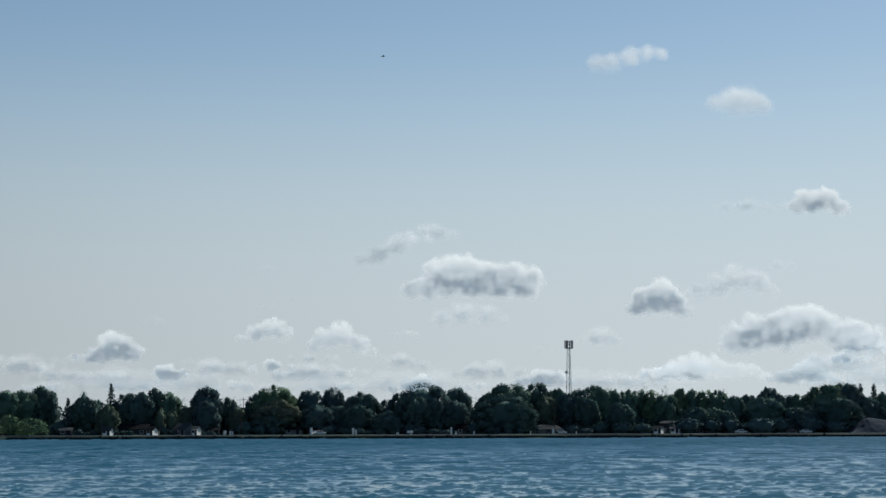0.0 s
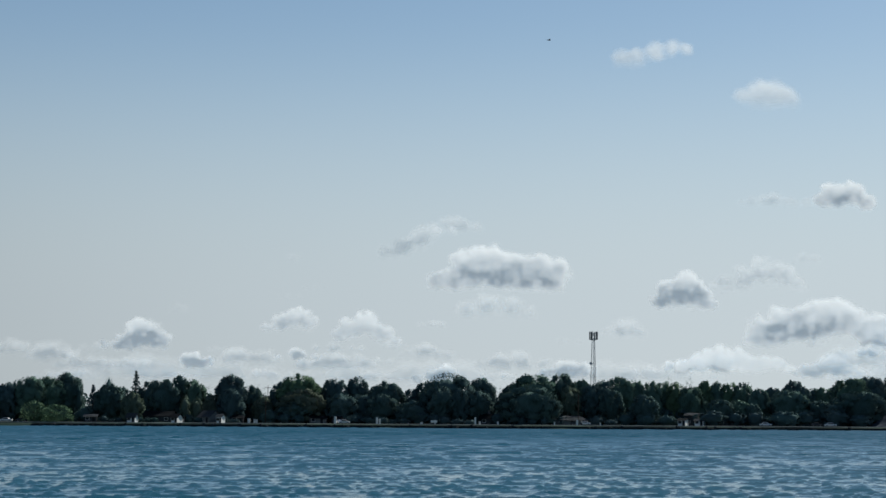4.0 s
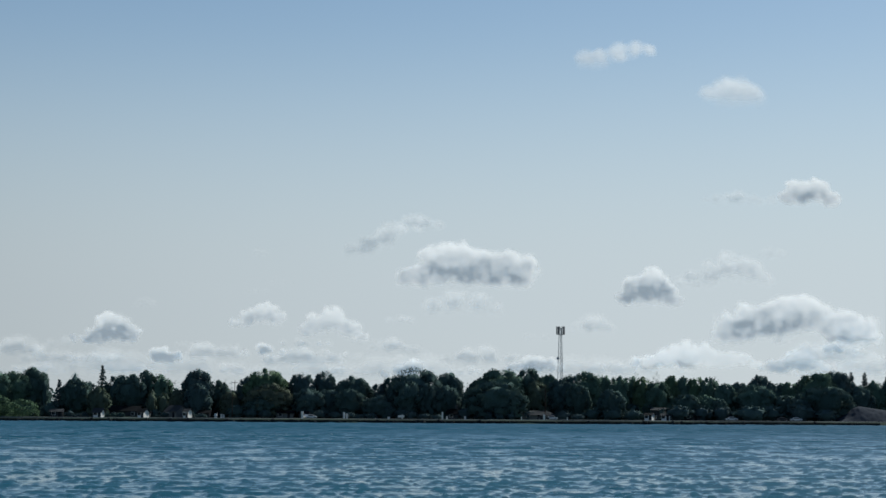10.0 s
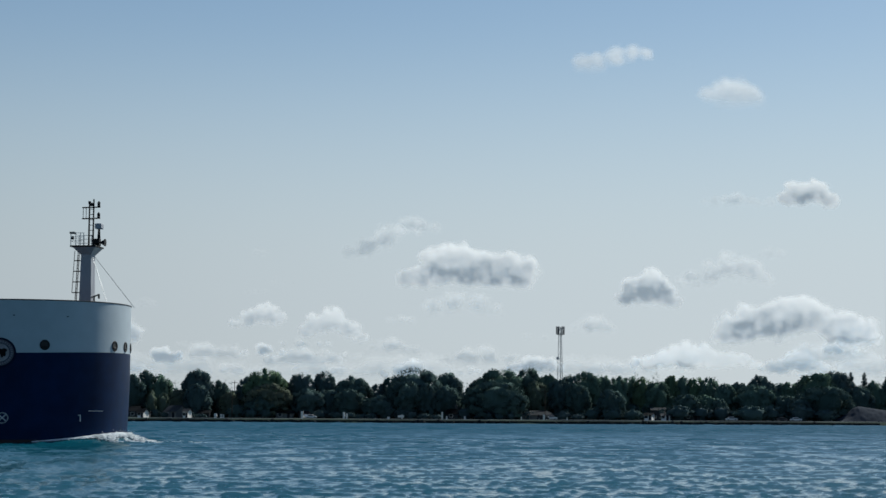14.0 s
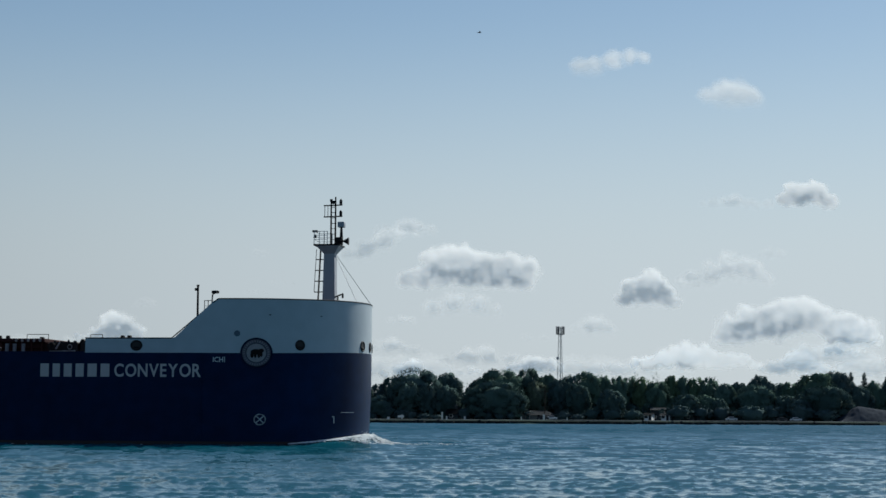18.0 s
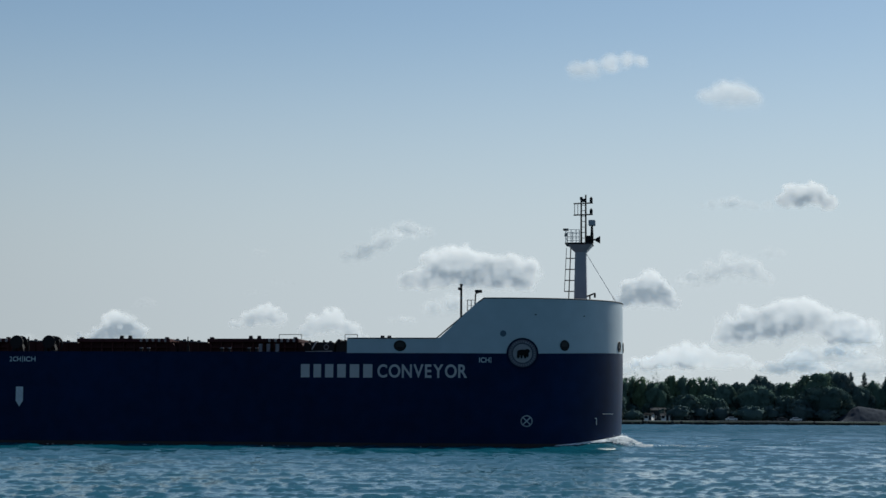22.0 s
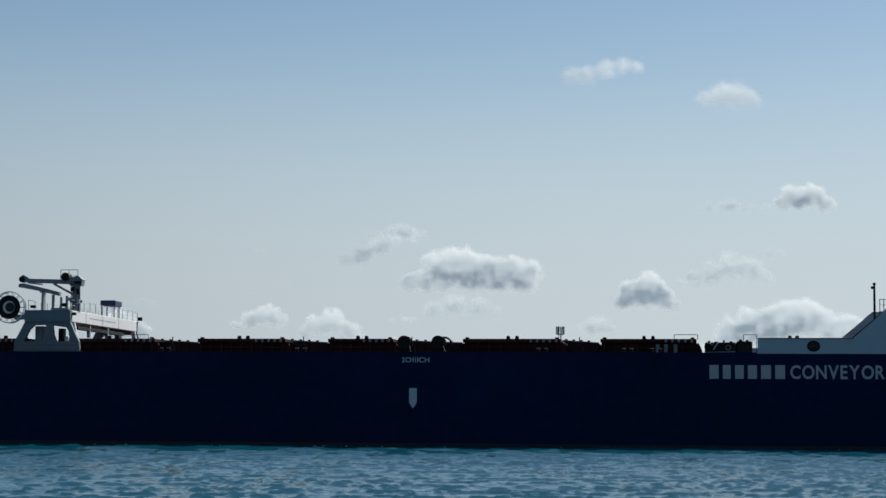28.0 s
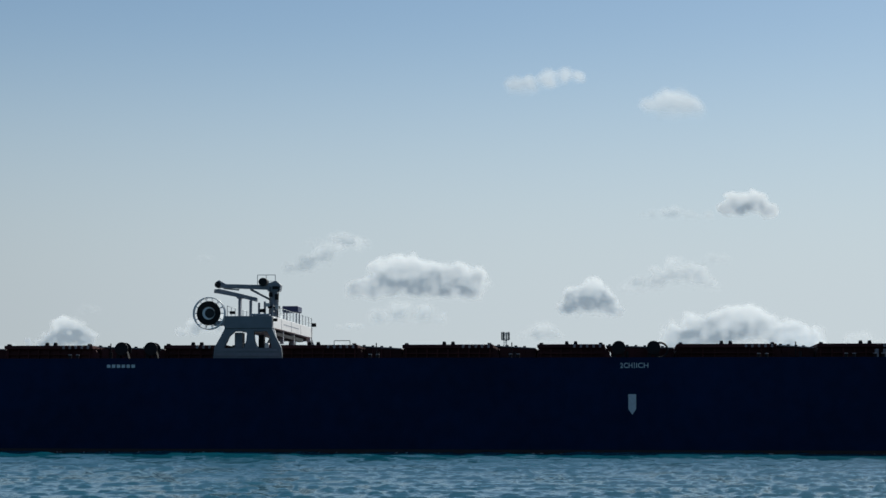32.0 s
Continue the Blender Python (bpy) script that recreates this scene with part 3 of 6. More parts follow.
# ---------------------------------------------------------------- houses and clutter of the far bank
def house(px, y, w, d, wall, rise, walls, roof, turn=0.0, label="low white bungalow with a dark roof under the trees", chimney=False, gable=True):
    """A bungalow: four walls, a pitched roof with eaves, a door and windows."""
    h = thing("house", label, "house", pose(across(px, y), y, 1.1, 0, 0, turn), "houses on the far bank")
    t = 0.25
    part("wall", box(-w / 2, w / 2, -d / 2, -d / 2 + t, 0, wall), walls, h)
    part("wall", box(-w / 2, w / 2, d / 2 - t, d / 2, 0, wall), walls, h)
    for s in (-1, 1):
        x0 = s * w / 2 - (t if s > 0 else 0)
        e = box(x0, x0 + t, -d / 2 + t, d / 2 - t, 0, wall)
        if gable:
            own = bmesh.new()
            a = [own.verts.new((x0, yy, zz)) for yy, zz in ((-d / 2, wall), (d / 2, wall), (0, wall + rise))]
            b = [own.verts.new((x0 + t, yy, zz)) for yy, zz in ((-d / 2, wall), (d / 2, wall), (0, wall + rise))]
            own.faces.new(a), own.faces.new(b[::-1])
            for i in range(3):
                own.faces.new((a[i], b[i], b[(i + 1) % 3], a[(i + 1) % 3]))
            into(own, e)
        part("end_wall", e, walls, h)
    o, hip = 0.5, 0.0 if gable else min(w * 0.32, d * 0.5)
    for s in (-1, 1):
        own = bmesh.new()
        q = [(-w / 2 - o, s * (d / 2 + o), wall - 0.12), (w / 2 + o, s * (d / 2 + o), wall - 0.12), (w / 2 + o - hip, 0, wall + rise + 0.08), (-w / 2 - o + hip, 0, wall + rise + 0.08)]
        own.faces.new([own.verts.new(p) for p in q])
        bmesh.ops.solidify(own, geom=own.faces[:], thickness=0.18)
        part("roof", own, roof, h)
        if hip:
            own = bmesh.new()
            q = [(s * (w / 2 + o), -d / 2 - o, wall - 0.12), (s * (w / 2 + o), d / 2 + o, wall - 0.12), (s * (w / 2 + o - hip), 0, wall + rise + 0.08)]
            own.faces.new([own.verts.new(p) for p in q])
            bmesh.ops.solidify(own, geom=own.faces[:], thickness=0.18)
            part("roof", own, roof, h)
    n = max(2, int(w / 3.2))
    for i in range(n):
        x = -w / 2 + (i + 0.5) * w / n
        if i == n // 2:
            part("door", box(x - 0.45, x + 0.45, -d / 2 - 0.04, -d / 2 + 0.02, 0.05, 2.05), ROOF_D, h)
        else:
            win = part("window", box(x - 0.7, x + 0.7, -d / 2 - 0.05, -d / 2 - 0.01, 0.9, 2.05), WALL_W, h)
            part("pane", box(x - 0.6, x + 0.6, -d / 2 - 0.07, -d / 2 - 0.055, 1.0, 1.95), GLASS, win)
    if chimney:
        part("chimney", box(-w * 0.1 - 0.45, -w * 0.1 + 0.45, 0.3, 1.2, wall, wall + rise + 1.4), WALL_T, h)
    return h


house(103, 668, 4.2, 4, 2.2, 0.8, WALL_G, ROOF_L, 6, "small grey shed by the water")
house(177, 661, 3.0, 2.6, 1.9, 1.5, WALL_W, ROOF_L, -16, "small white boathouse with a pale steep roof")
house(226, 676, 10.5, 7, 2.6, 1.6, WALL_G, ROOF_D, -10, "long low grey house with a dark roof")
house(256, 661, 2.2, 4.2, 2.0, 1.3, WALL_W, ROOF_D, -18, "white gabled cottage, its end lit by the sun")
house(263, 667, 2.2, 3, 1.8, 0.5, WALL_T, ROOF_D, 0, "small tan lean-to beside the white cottage")
house(314, 670, 5.4, 6, 2.4, 2.1, WALL_T, ROOF_L, -34, "tan cottage with a sloping pale roof")
house(334, 661, 1.8, 3.2, 2.4, 0.9, WALL_W, ROOF_L, -18, "narrow white gable lit by the sun")
house(364, 672, 4.2, 4, 2.0, 0.8, WALL_G, ROOF_D, 0, "low grey shed in the shade of trees")
house(507, 670, 6.0, 4, 2.1, 0.7, WALL_T, ROOF_D, -4, "low olive shed with a flat pale roof")
house(540, 668, 3.0, 3, 2.0, 0.8, WALL_G, ROOF_D, 20, "small grey hut by the water")
house(812, 674, 6.4, 5, 2.2, 1.7, WALL_G, ROOF_D, -18, "grey cottage with a tall brick chimney", True)
house(955, 672, 11.5, 7, 2.0, 1.4, WALL_T, ROOF_L, 0, "open-sided park pavilion with a wide pale hip roof", False, False)
house(1038, 690, 17.0, 11, 2.9, 3.6, WALL_G, ROOF_D, 0, "large dark hip-roofed house behind the lawn", False, False)
house(900, 676, 9.0, 6, 2.1, 0.9, WALL_G, ROOF_D, 0, "long low grey building under the trees")
house(1168, 680, 4.6, 6, 4.0, 0.7, WALL_G, ROOF_L, -12, "two-storey tan house with a pale roof")
house(1182, 661, 3.0, 4, 2.0, 0.6, WALL_W, ROOF_L, -18, "small white hut with a pale roof by the water")
house(1152, 661, 2.6, 5, 2.2, 0.6, WALL_W, ROOF_D, -18, "small white hut by the water")
house(1226, 668, 5.4, 3, 1.6, 0.5, WALL_G, ROOF_D, 0, "low grey boat shelter")


def car(px, y, paint_m, turn=0.0, label="white car parked on the river bank"):
    """A parked car: body, cabin, windows and wheels."""
    c = thing("car", label, "car", pose(across(px, y), y, 1.22, 0, 0, turn), "cars parked on the far bank")
    part("body", box(-2.1, 2.1, -0.85, 0.85, 0.32, 0.98, 0.14), paint_m, c)
    own = box(-1.3, 1.1, -0.76, 0.76, 0.95, 1.5, 0.12)
    for v in own.verts:
        if v.co.z > 1.2:
            v.co.x *= 0.74
    part("cabin", own, paint_m, c)
    for s in (-1, 1):
        part("side_window", box(-0.95, 0.8, s * 0.765 - 0.01, s * 0.765 + 0.01, 1.05, 1.38), GLASS, c)
    for x in (-1.3, 1.3):
        for yy in (-0.78, 0.78):
            w = part("wheel", rod((x, yy - 0.1, 0.33), (x, yy + 0.1, 0.33), 0.33, n=14), RUBBER, c)
            part("hub", rod((x, yy - 0.11, 0.33), (x, yy + 0.11, 0.33), 0.17, n=10), STEEL, w)
    return c


car(552, 664, CAR_W, 15)
car(545, 666, CAR_W, 80)
car(660, 664, CAR_D, 5, "dark car parked on the river bank")
car(963, 662, CAR_D, 0, "dark car parked on the river bank")
car(978, 663, CAR_W, 4)
car(1297, 662, CAR_W, 0)
car(1386, 662, CAR_D, 10, "dark car parked on the river bank")
car(1411, 662, CAR_W, 0)
car(-48, 664, CAR_W, 0)
car(-20, 664, CAR_D, 0, "dark car parked on the river bank")


def white_post(px, y, tall, wide=0.5):
    p = thing("marker_post", "upright white painted post on the lawn", "post", pose(across(px, y), y, 1.15), "white posts on the far bank")
    part("shaft", box(-wide / 2, wide / 2, -wide / 2, wide / 2, 0, tall, 0.04), WALL_W, p)
    part("cap", box(-wide / 2 - 0.05, wide / 2 + 0.05, -wide / 2 - 0.05, wide / 2 + 0.05, tall, tall + 0.08), WALL_W, p)
    return p


for px, tall, wide in ((611, 2.4, 0.7), (616, 1.9, 0.6), (384, 1.7, 0.9), (394, 1.5, 0.7), (398, 1.4, 0.5), (690, 0.9, 0.9), (714, 1.6, 0.5), (785, 2.6, 0.6), (793, 1.2, 0.6), (825, 1.2, 0.6),
                       (965, 1.9, 0.7), (1157, 1.2, 0.6), (537, 2.6, 0.8), (925, 1.2, 0.4), (1006, 1.0, 0.4)):
    white_post(px, 661 + (px % 5), tall, wide)


def sign_board(px, y):
    s = thing("notice_board", "white board on two posts at the water's edge", "sign", pose(across(px, y), y, 1.15))
    part("board", box(-1.1, 1.1, -0.05, 0.05, 0.7, 1.5, 0.02), WALL_W, s)
    for x in (-0.9, 0.9):
        part("post", box(x - 0.06, x + 0.06, 0.05, 0.15, 0, 1.5), BARK, s)


sign_board(1052, 690)
sign_board(712, 660)


def lamp_pole(px, y, top):
    p = thing("utility_pole", "thin wooden utility pole by the houses", "pole", pose(across(px, y), y, 1.0), "utility poles on the far bank")
    H = height(top, y, px) - 1.0
    part("shaft", rod((0, 0, 0), (0, 0, H), 0.16, 0.11, 8), BARK, p)
    part("cross_arm", box(-1.1, 1.1, -0.07, 0.07, H - 0.9, H - 0.75), BARK, p)
    for x in (-0.9, 0.0, 0.9):
        part("insulator", rod((x, 0, H - 0.75), (x, 0, H - 0.6), 0.05, n=6), GLASS, p)


lamp_pole(417, 700, 674)
lamp_pole(413, 664, 700)
lamp_pole(967, 664, 690)


def seawall():
    """A low wall of dark boulders along the water."""
    rng = np.random.RandomState(3)
    w = thing("seawall", "low dark seawall of piled boulders at the waterline", "seawall", kind="structure")
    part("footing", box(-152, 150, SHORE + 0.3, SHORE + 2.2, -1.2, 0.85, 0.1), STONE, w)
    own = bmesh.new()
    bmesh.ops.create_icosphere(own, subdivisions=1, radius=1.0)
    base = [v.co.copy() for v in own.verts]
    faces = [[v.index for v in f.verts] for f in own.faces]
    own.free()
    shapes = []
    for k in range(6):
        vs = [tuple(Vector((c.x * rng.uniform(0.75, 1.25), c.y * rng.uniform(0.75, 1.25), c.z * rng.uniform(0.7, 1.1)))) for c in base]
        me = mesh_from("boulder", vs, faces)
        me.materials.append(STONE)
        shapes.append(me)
    for i in range(298):
        x = -152 + i * 1.0
        b = new("boulder", shapes[rng.randint(6)])
        b.parent = w
        r = rng.uniform(0.6, 0.95)
        b.matrix_basis = Matrix.LocRotScale((x, SHORE + 0.6 + rng.uniform(-0.4, 0.5), 0.02 + rng.uniform(-.1, .12)), Euler((rng.uniform(0, 6), rng.uniform(0, 6), rng.uniform(0, 6))), (r * 1.5, r * 0.9, r * 0.8))
    return w


seawall()


def shore_strip():
    """The pale gravel path that runs along the top of the bank."""
    xs = list(range(-220, 221, 4))
    verts, faces = [], []
    for i, x in enumerate(xs):
        j = 0.8 * noise.noise((x * 0.06, 3.0, 0.0))
        for y, z in ((653.4 + j, 1.25), (655.2 + j, 1.36), (657.6 + j * 1.5, 1.32)):
            verts.append((x, y, z))
    for i in range(len(xs) - 1):
        for k in range(2):
            a = i * 3 + k
            faces.append((a, a + 3, a + 4, a + 1))
    bm = mesh_from("bank_path", verts, faces, True)
    ob = solid("bank_path", bm, SAND, "pale gravel path along the top of the bank", "path", kind="structure")
    mod = ob.modifiers.new("thickness", "SOLIDIFY")
    mod.thickness = 0.25
    return ob


shore_strip()


def gravel_heap():
    y = 668.0
    rng = np.random.RandomState(4)
    h = thing("gravel_heap", "large grey-brown heap of gravel at the water's edge", "gravel heap", pose(0, 0, 0))
    n, m = 90, 30
    x0, x1 = across(1476, y), across(1650, y)
    verts, faces = [], []
    for j in range(m + 1):
        for i in range(n + 1):
            x = x0 + (x1 - x0) * i / n
            v = -1 + 2 * j / m
            px = 784 + x * F / (y * math.cos(radians(5.0)))
            ridge = np.interp(px, [1476, 1500, 1512, 1521, 1532, 1560, 1600, 1650], [0, 3.0, 5.0, 5.7, 5.4, 4.6, 3.6, 0])
            z = max(0.0, ridge * (1 - abs(v) ** 1.25)) + 0.18 * noise.noise((x * 0.6, v * 5, 1)) + 0.08 * noise.noise((x * 2, v * 15, 5))
            verts.append((x, y + v * 8.0, 1.0 + z - (0.4 if ridge < 0.2 else 0)))
    for j in range(m):
        for i in range(n):
            a = j * (n + 1) + i
            faces.append((a, a + 1, a + n + 2, a + n + 1))
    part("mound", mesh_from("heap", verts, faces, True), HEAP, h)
    pts = [(rng.uniform(x0, x1), y - 8 + rng.uniform(-1.5, 0.5), 1.15, rng.uniform(0.12, 0.4)) for _ in range(160)]
    vs, fs = [], []
    cube = np.array([(a, b, c) for a in (-1, 1) for b in (-1, 1) for c in (-1, 1)], float)
    quads = np.array([(0, 1, 3, 2), (4, 6, 7, 5), (0, 4, 5, 1), (2, 3, 7, 6), (0, 2, 6, 4), (1, 5, 7, 3)])
    for k, (x, yy, z, r) in enumerate(pts):
        vs.append(cube * r * rng.uniform(0.5, 1.1, (8, 3)) + (x, yy, z))
        fs.append(quads + 8 * k)
    part("loose_stones", mesh_from("loose_stones", np.concatenate(vs), np.concatenate(fs)), STONE, h)


gravel_heap()


def hedge():
    """Low bushes and undergrowth that close the gaps between the trunks."""
    rng = np.random.RandomState(14)
    pts = []
    for k in range(260):
        px = -290 + 1960 * (k + rng.rand()) / 260
        y = rng.uniform(684, 716)
        q, _, _ = crown_points(rng, rng.uniform(2.6, 6.0), rng.uniform(5, 8), 0.0, 5, 260)
        pts.append(q + np.array([across(px, y), y, 1.2]))
    pts = np.concatenate(pts)
    return solid("undergrowth", leaf_mesh("undergrowth", pts, rng.uniform(0.3, 0.6, len(pts)), rng), LEAF[0],
                 "dark tangled undergrowth between the tree trunks", "bushes", kind="stuff")


hedge()
# ---------------------------------------------------------------- clouds
CLOUD_Y = 4200.0
CLOUDS = []


def lattice(x, z, seed):
    """Smooth noise between -1 and 1 over a plane."""
    i, j = np.floor(x).astype(int), np.floor(z).astype(int)
    u, v = x - i, z - j
    u, v = u * u * u * (u * (6 * u - 15) + 10), v * v * v * (v * (6 * v - 15) + 10)
    tab = np.random.RandomState(seed).uniform(-1, 1, (64, 64))
    g = lambda p, q: tab[(i + p) % 64, (j + q) % 64]
    return (g(0, 0) * (1 - u) + g(1, 0) * u) * (1 - v) + (g(0, 1) * (1 - u) + g(1, 1) * u) * v


def fractal(x, z, seed, steps=4, fold=False):
    total, amp = 0.0, 1.0
    for k in range(steps):
        n = lattice(x + 17.3 * k, z + 5.1 * k, seed + k)
        total = total + amp * ((1 - 2 * np.abs(n)) if fold else n)
        x, z, amp = 2.03 * (0.8 * x - 0.6 * z), 2.03 * (0.6 * x + 0.8 * z), amp * 0.52
    return total


def blur(a, cells):
    """Softens a field over so many cells each way."""
    n = max(1, int(round(cells)))
    for axis in (0, 1):
        for _ in range(2):
            p = np.pad(a, [(n, n) if k == axis else (0, 0) for k in (0, 1)], mode="edge")
            c = np.cumsum(np.insert(p, 0, 0, axis), axis)
            w = 2 * n + 1
            a = (np.take(c, range(w, c.shape[axis]), axis) - np.take(c, range(0, c.shape[axis] - w), axis)) / w
    return a


def cloud(px, py, w, h, drift=(0.0, 0.0), body=1.0, label="small white cumulus cloud with a grey-blue base", heaps=(), shade_gain=1.0):
    """A heaped body about w by h units of view on a flat base, thinning out to nothing at its rim, drifting by so much a second.

    heaps: places and radii of its domes from the middle, in the same units, up positive."""
    seed = int(px * 7 + py * 3 + 4000)
    rng = np.random.RandomState(seed)
    # what stands lower over the bank is further off
    y = CLOUD_Y * (0.80 + 0.33 * py / 660) + rng.uniform(-20, 20)
    k = y / F
    W, H = w * k, h * k
    if label == DIM:
        body, shade_gain = min(0.8, body * 1.5), 1.5
    if not heaps:
        n = max(3, int(w / 20))
        heaps = []
        for i in range(n):
            u = (i + rng.uniform(0.2, 0.8)) / n * 2 - 1
            r = h * rng.uniform(0.26, 0.46) * (1 - 0.5 * u * u)
            heaps.append((u * (0.5 * w - r), -0.34 * h + r * rng.uniform(0.5, 1.1), r))
    domes = [(a * k, (c - 4) * k, 0.97 * r * k) for a, c, r in heaps]
    # small billows sit along the upper rims of the domes
    for a, c, r in list(domes):
        for _ in range(7):
            t = rng.uniform(0.0, math.pi)
            f = rng.uniform(0.6, 0.95)
            domes.append((a + math.cos(t) * r * f * 1.1, c + math.sin(t) * r * f, r * rng.uniform(0.22, 0.42)))
    tall = max(c + r for a, c, r in domes)
    foot = min(c - 0.90 * r for a, c, r in domes[:len(heaps)])
    step = max(2.0, W / 130)
    pad = 0.28 * H + 8
    xs = np.arange(-0.5 * W - 1.6 * pad, 0.5 * W + 1.6 * pad + step, step)
    zs = np.arange(foot - pad, tall + pad + step, step)
    gx, gz = np.meshgrid(xs, zs)
    q = max(H * 0.42, 16.0)
    wx = gx + 0.16 * q * fractal(gx / (0.55 * q), gz / (0.45 * q), seed + 60, 3)
    wz = gz + 0.16 * q * fractal(gx / (0.55 * q), gz / (0.45 * q), seed + 80, 3)
    many, thick = np.zeros_like(gx), np.zeros_like(gx)
    for a, c, r in domes:
        far = np.hypot((wx - a) / (1.18 * r), (wz - c) / r)
        many += np.exp(np.clip(7 * (1 - far) * min(1.0, r / (0.3 * H) + 0.35), -12, 9))
        thick += np.clip(1 - far ** 2, 0, 1) * (r / (0.42 * H)) ** 1.5
    dens = np.log(many + 1e-6) / 7
    grain = fractal(gx / q, gz / (0.8 * q), seed, 4 if q > 34 else 3)
    soft = body < 0.7
    base = (0.35 * wz + 0.65 * gz - foot) / ((0.55 if soft else 0.30) * H) + 0.10 * lattice(gx / q, gz * 0, seed + 9)
    fine = np.minimum(dens + (0.26 if soft else 0.13) * grain, base)
    rim = np.minimum(np.minimum((xs[-1] - np.abs(gx)) / pad, (gz - zs[0]) / (0.5 * pad)), (zs[-1] - gz) / (0.5 * pad))
    fine = np.minimum(fine, rim * 0.6)
    cover = np.clip((fine + 0.10) / (1.0 if soft else 0.55), 0, 1)
    cover = cover * cover * (3 - 2 * cover) * min(0.98, body)
    cover = np.where(cover > 0, blur(cover, 2 if soft else 1), 0)
    # painted shade: strongest low in the domes, away from the sun, fading at rims
    shade_mask = np.clip(blur(np.clip(thick, 0, 1.5), 0.06 * H / step) / 1.1, 0, 1.1)
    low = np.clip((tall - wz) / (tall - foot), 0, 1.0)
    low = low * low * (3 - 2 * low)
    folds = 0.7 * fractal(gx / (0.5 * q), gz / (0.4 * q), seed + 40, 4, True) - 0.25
    shade_mask = (0.25 + 0.75 * shade_mask) * (0.04 + 1.1 * low) * np.clip(1.0 - 0.4 * gx / W, 0.6, 1.25) * (1 + 0.42 * folds) * shade_gain
    shade_mask = blur(np.clip(shade_mask, 0, 1.05), 0.025 * H / step)
    half = H * (0.006 + 0.11 * blur(np.clip(dens, 0, 0.8) * np.clip(cover * 3, 0, 1), 0.12 * H / step))
    n, m = gx.shape[1], gx.shape[0]
    keep = cover > 0
    verts = np.concatenate([np.stack([gx, -half, gz], -1).reshape(-1, 3), np.stack([gx, half * 0.8, gz], -1).reshape(-1, 3)])
    a = (np.arange(m - 1)[:, None] * n + np.arange(n - 1)[None])
    use = (keep[:-1, :-1] | keep[1:, :-1] | keep[:-1, 1:] | keep[1:, 1:])
    a = a[use]
    front = np.stack([a, a + 1, a + n + 1, a + n], 1)
    back = front[:, ::-1]
    faces = np.concatenate([front, np.where(keep.ravel()[back], back + n * m, back)])
    used, index = np.unique(faces, return_inverse=True)
    me = mesh_from("cloud", verts[used], index.reshape(faces.shape), True)
    for key, front_v, back_v in (("cover", cover, cover * 0.2), ("depth", shade_mask, shade_mask)):
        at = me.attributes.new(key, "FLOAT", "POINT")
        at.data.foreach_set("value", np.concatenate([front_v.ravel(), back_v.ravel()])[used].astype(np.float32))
    # flat normals hide the skin's own slopes; the painted shade models it
    vec = np.tile(np.array([[0.0, -1.0, 0.0]]), (n * m, 1))
    me.normals_split_custom_set_from_vertices(np.concatenate([vec, -vec])[used].tolist())
    c = solid("cloud", me, VAPOUR, label, "cloud", pose(across(px, y), y, height(py, y, px)), "clouds over the far bank")
    CLOUDS.append((c, drift, k))
    return c


WISP = "thin torn wisp of pale cloud"
LOW = "low hazy bank of pale grey cloud"
DIM = "low dim bank of blue-grey cloud above the trees"
cloud(1090, 99, 140, 46, (-1.2, 1.7), 0.68, heaps=((-57, -9, 18), (-29, -6, 17), (1, 4, 17), (31, 10, 17), (57, 7, 11)), shade_gain=0.45)
cloud(1303, 163, 115, 72, (-0.3, 0.5), 0.69, heaps=((-41, 0, 15), (-17, -6, 22), (15, 3, 30), (40, -7, 20)), shade_gain=0.6)
cloud(1433, 346, 100, 50, (-0.4, 0.5), 0.95, heaps=((-35, -2, 15), (-11, 7, 23), (16, 8, 23), (41, -7, 15)))
cloud(1310, 352, 150, 30, (-0.6, 0.8), 0.42, WISP)
cloud(720, 396, 130, 34, (-1.5, 1), 0.45, WISP)
cloud(668, 426, 110, 42, (-0.5, 1), 0.36, DIM, heaps=((-49, -22, 12), (-23, -10, 18), (13, 4, 18), (37, 20, 13), (71, 26, 11)))
cloud(845, 470, 200, 84, (0.4, 0.5), 0.97, "large heaped cumulus cloud, bright on top and grey below", heaps=((-128, -28, 14), (-103, -20, 22), (-68, -1, 32), (-40, 3, 38), (-5, -7, 36), (29, -9, 36), (62, -6, 34), (85, -15, 26)), shade_gain=0.9)
cloud(740, 490, 70, 30, (1, 0.4), 0.5)
cloud(812, 532, 150, 46, (0, 0.4), 0.5, LOW, heaps=((-44, -12, 16), (-7, -4, 22), (36, -6, 22), (64, -15, 13)))
cloud(1150, 508, 112, 56, (-0.3, 0.4), 0.95, heaps=((-44, -20, 14), (-22, -8, 24), (5, 0, 30), (30, -14, 20), (50, -24, 11)), shade_gain=1.2)
cloud(1285, 478, 135, 56, (0.2, 0), 0.65, heaps=((-59, -14, 17), (-24, -7, 21), (16, 8, 27), (49, -4, 22), (73, -14, 12)))
cloud(1215, 498, 80, 24, (0, 0.1), 0.3, WISP)
cloud(1370, 446, 70, 26, (0, 0), 0.25, WISP)
cloud(1398, 564, 240, 82, (0.2, 0.4), 0.97, "broad bank of heaped white cumulus with a shaded base", heaps=((-119, -32, 14), (-95, -19, 27), (-60, -9, 34), (-21, -4, 38), (14, 6, 38), (44, 2, 32), (74, -9, 29), (113, -14, 28), (143, -20, 22)), shade_gain=0.95)
cloud(1520, 588, 100, 60, (0.2, 0.3), 0.7)
cloud(1195, 632, 120, 40, (0, 0.2), 0.7)
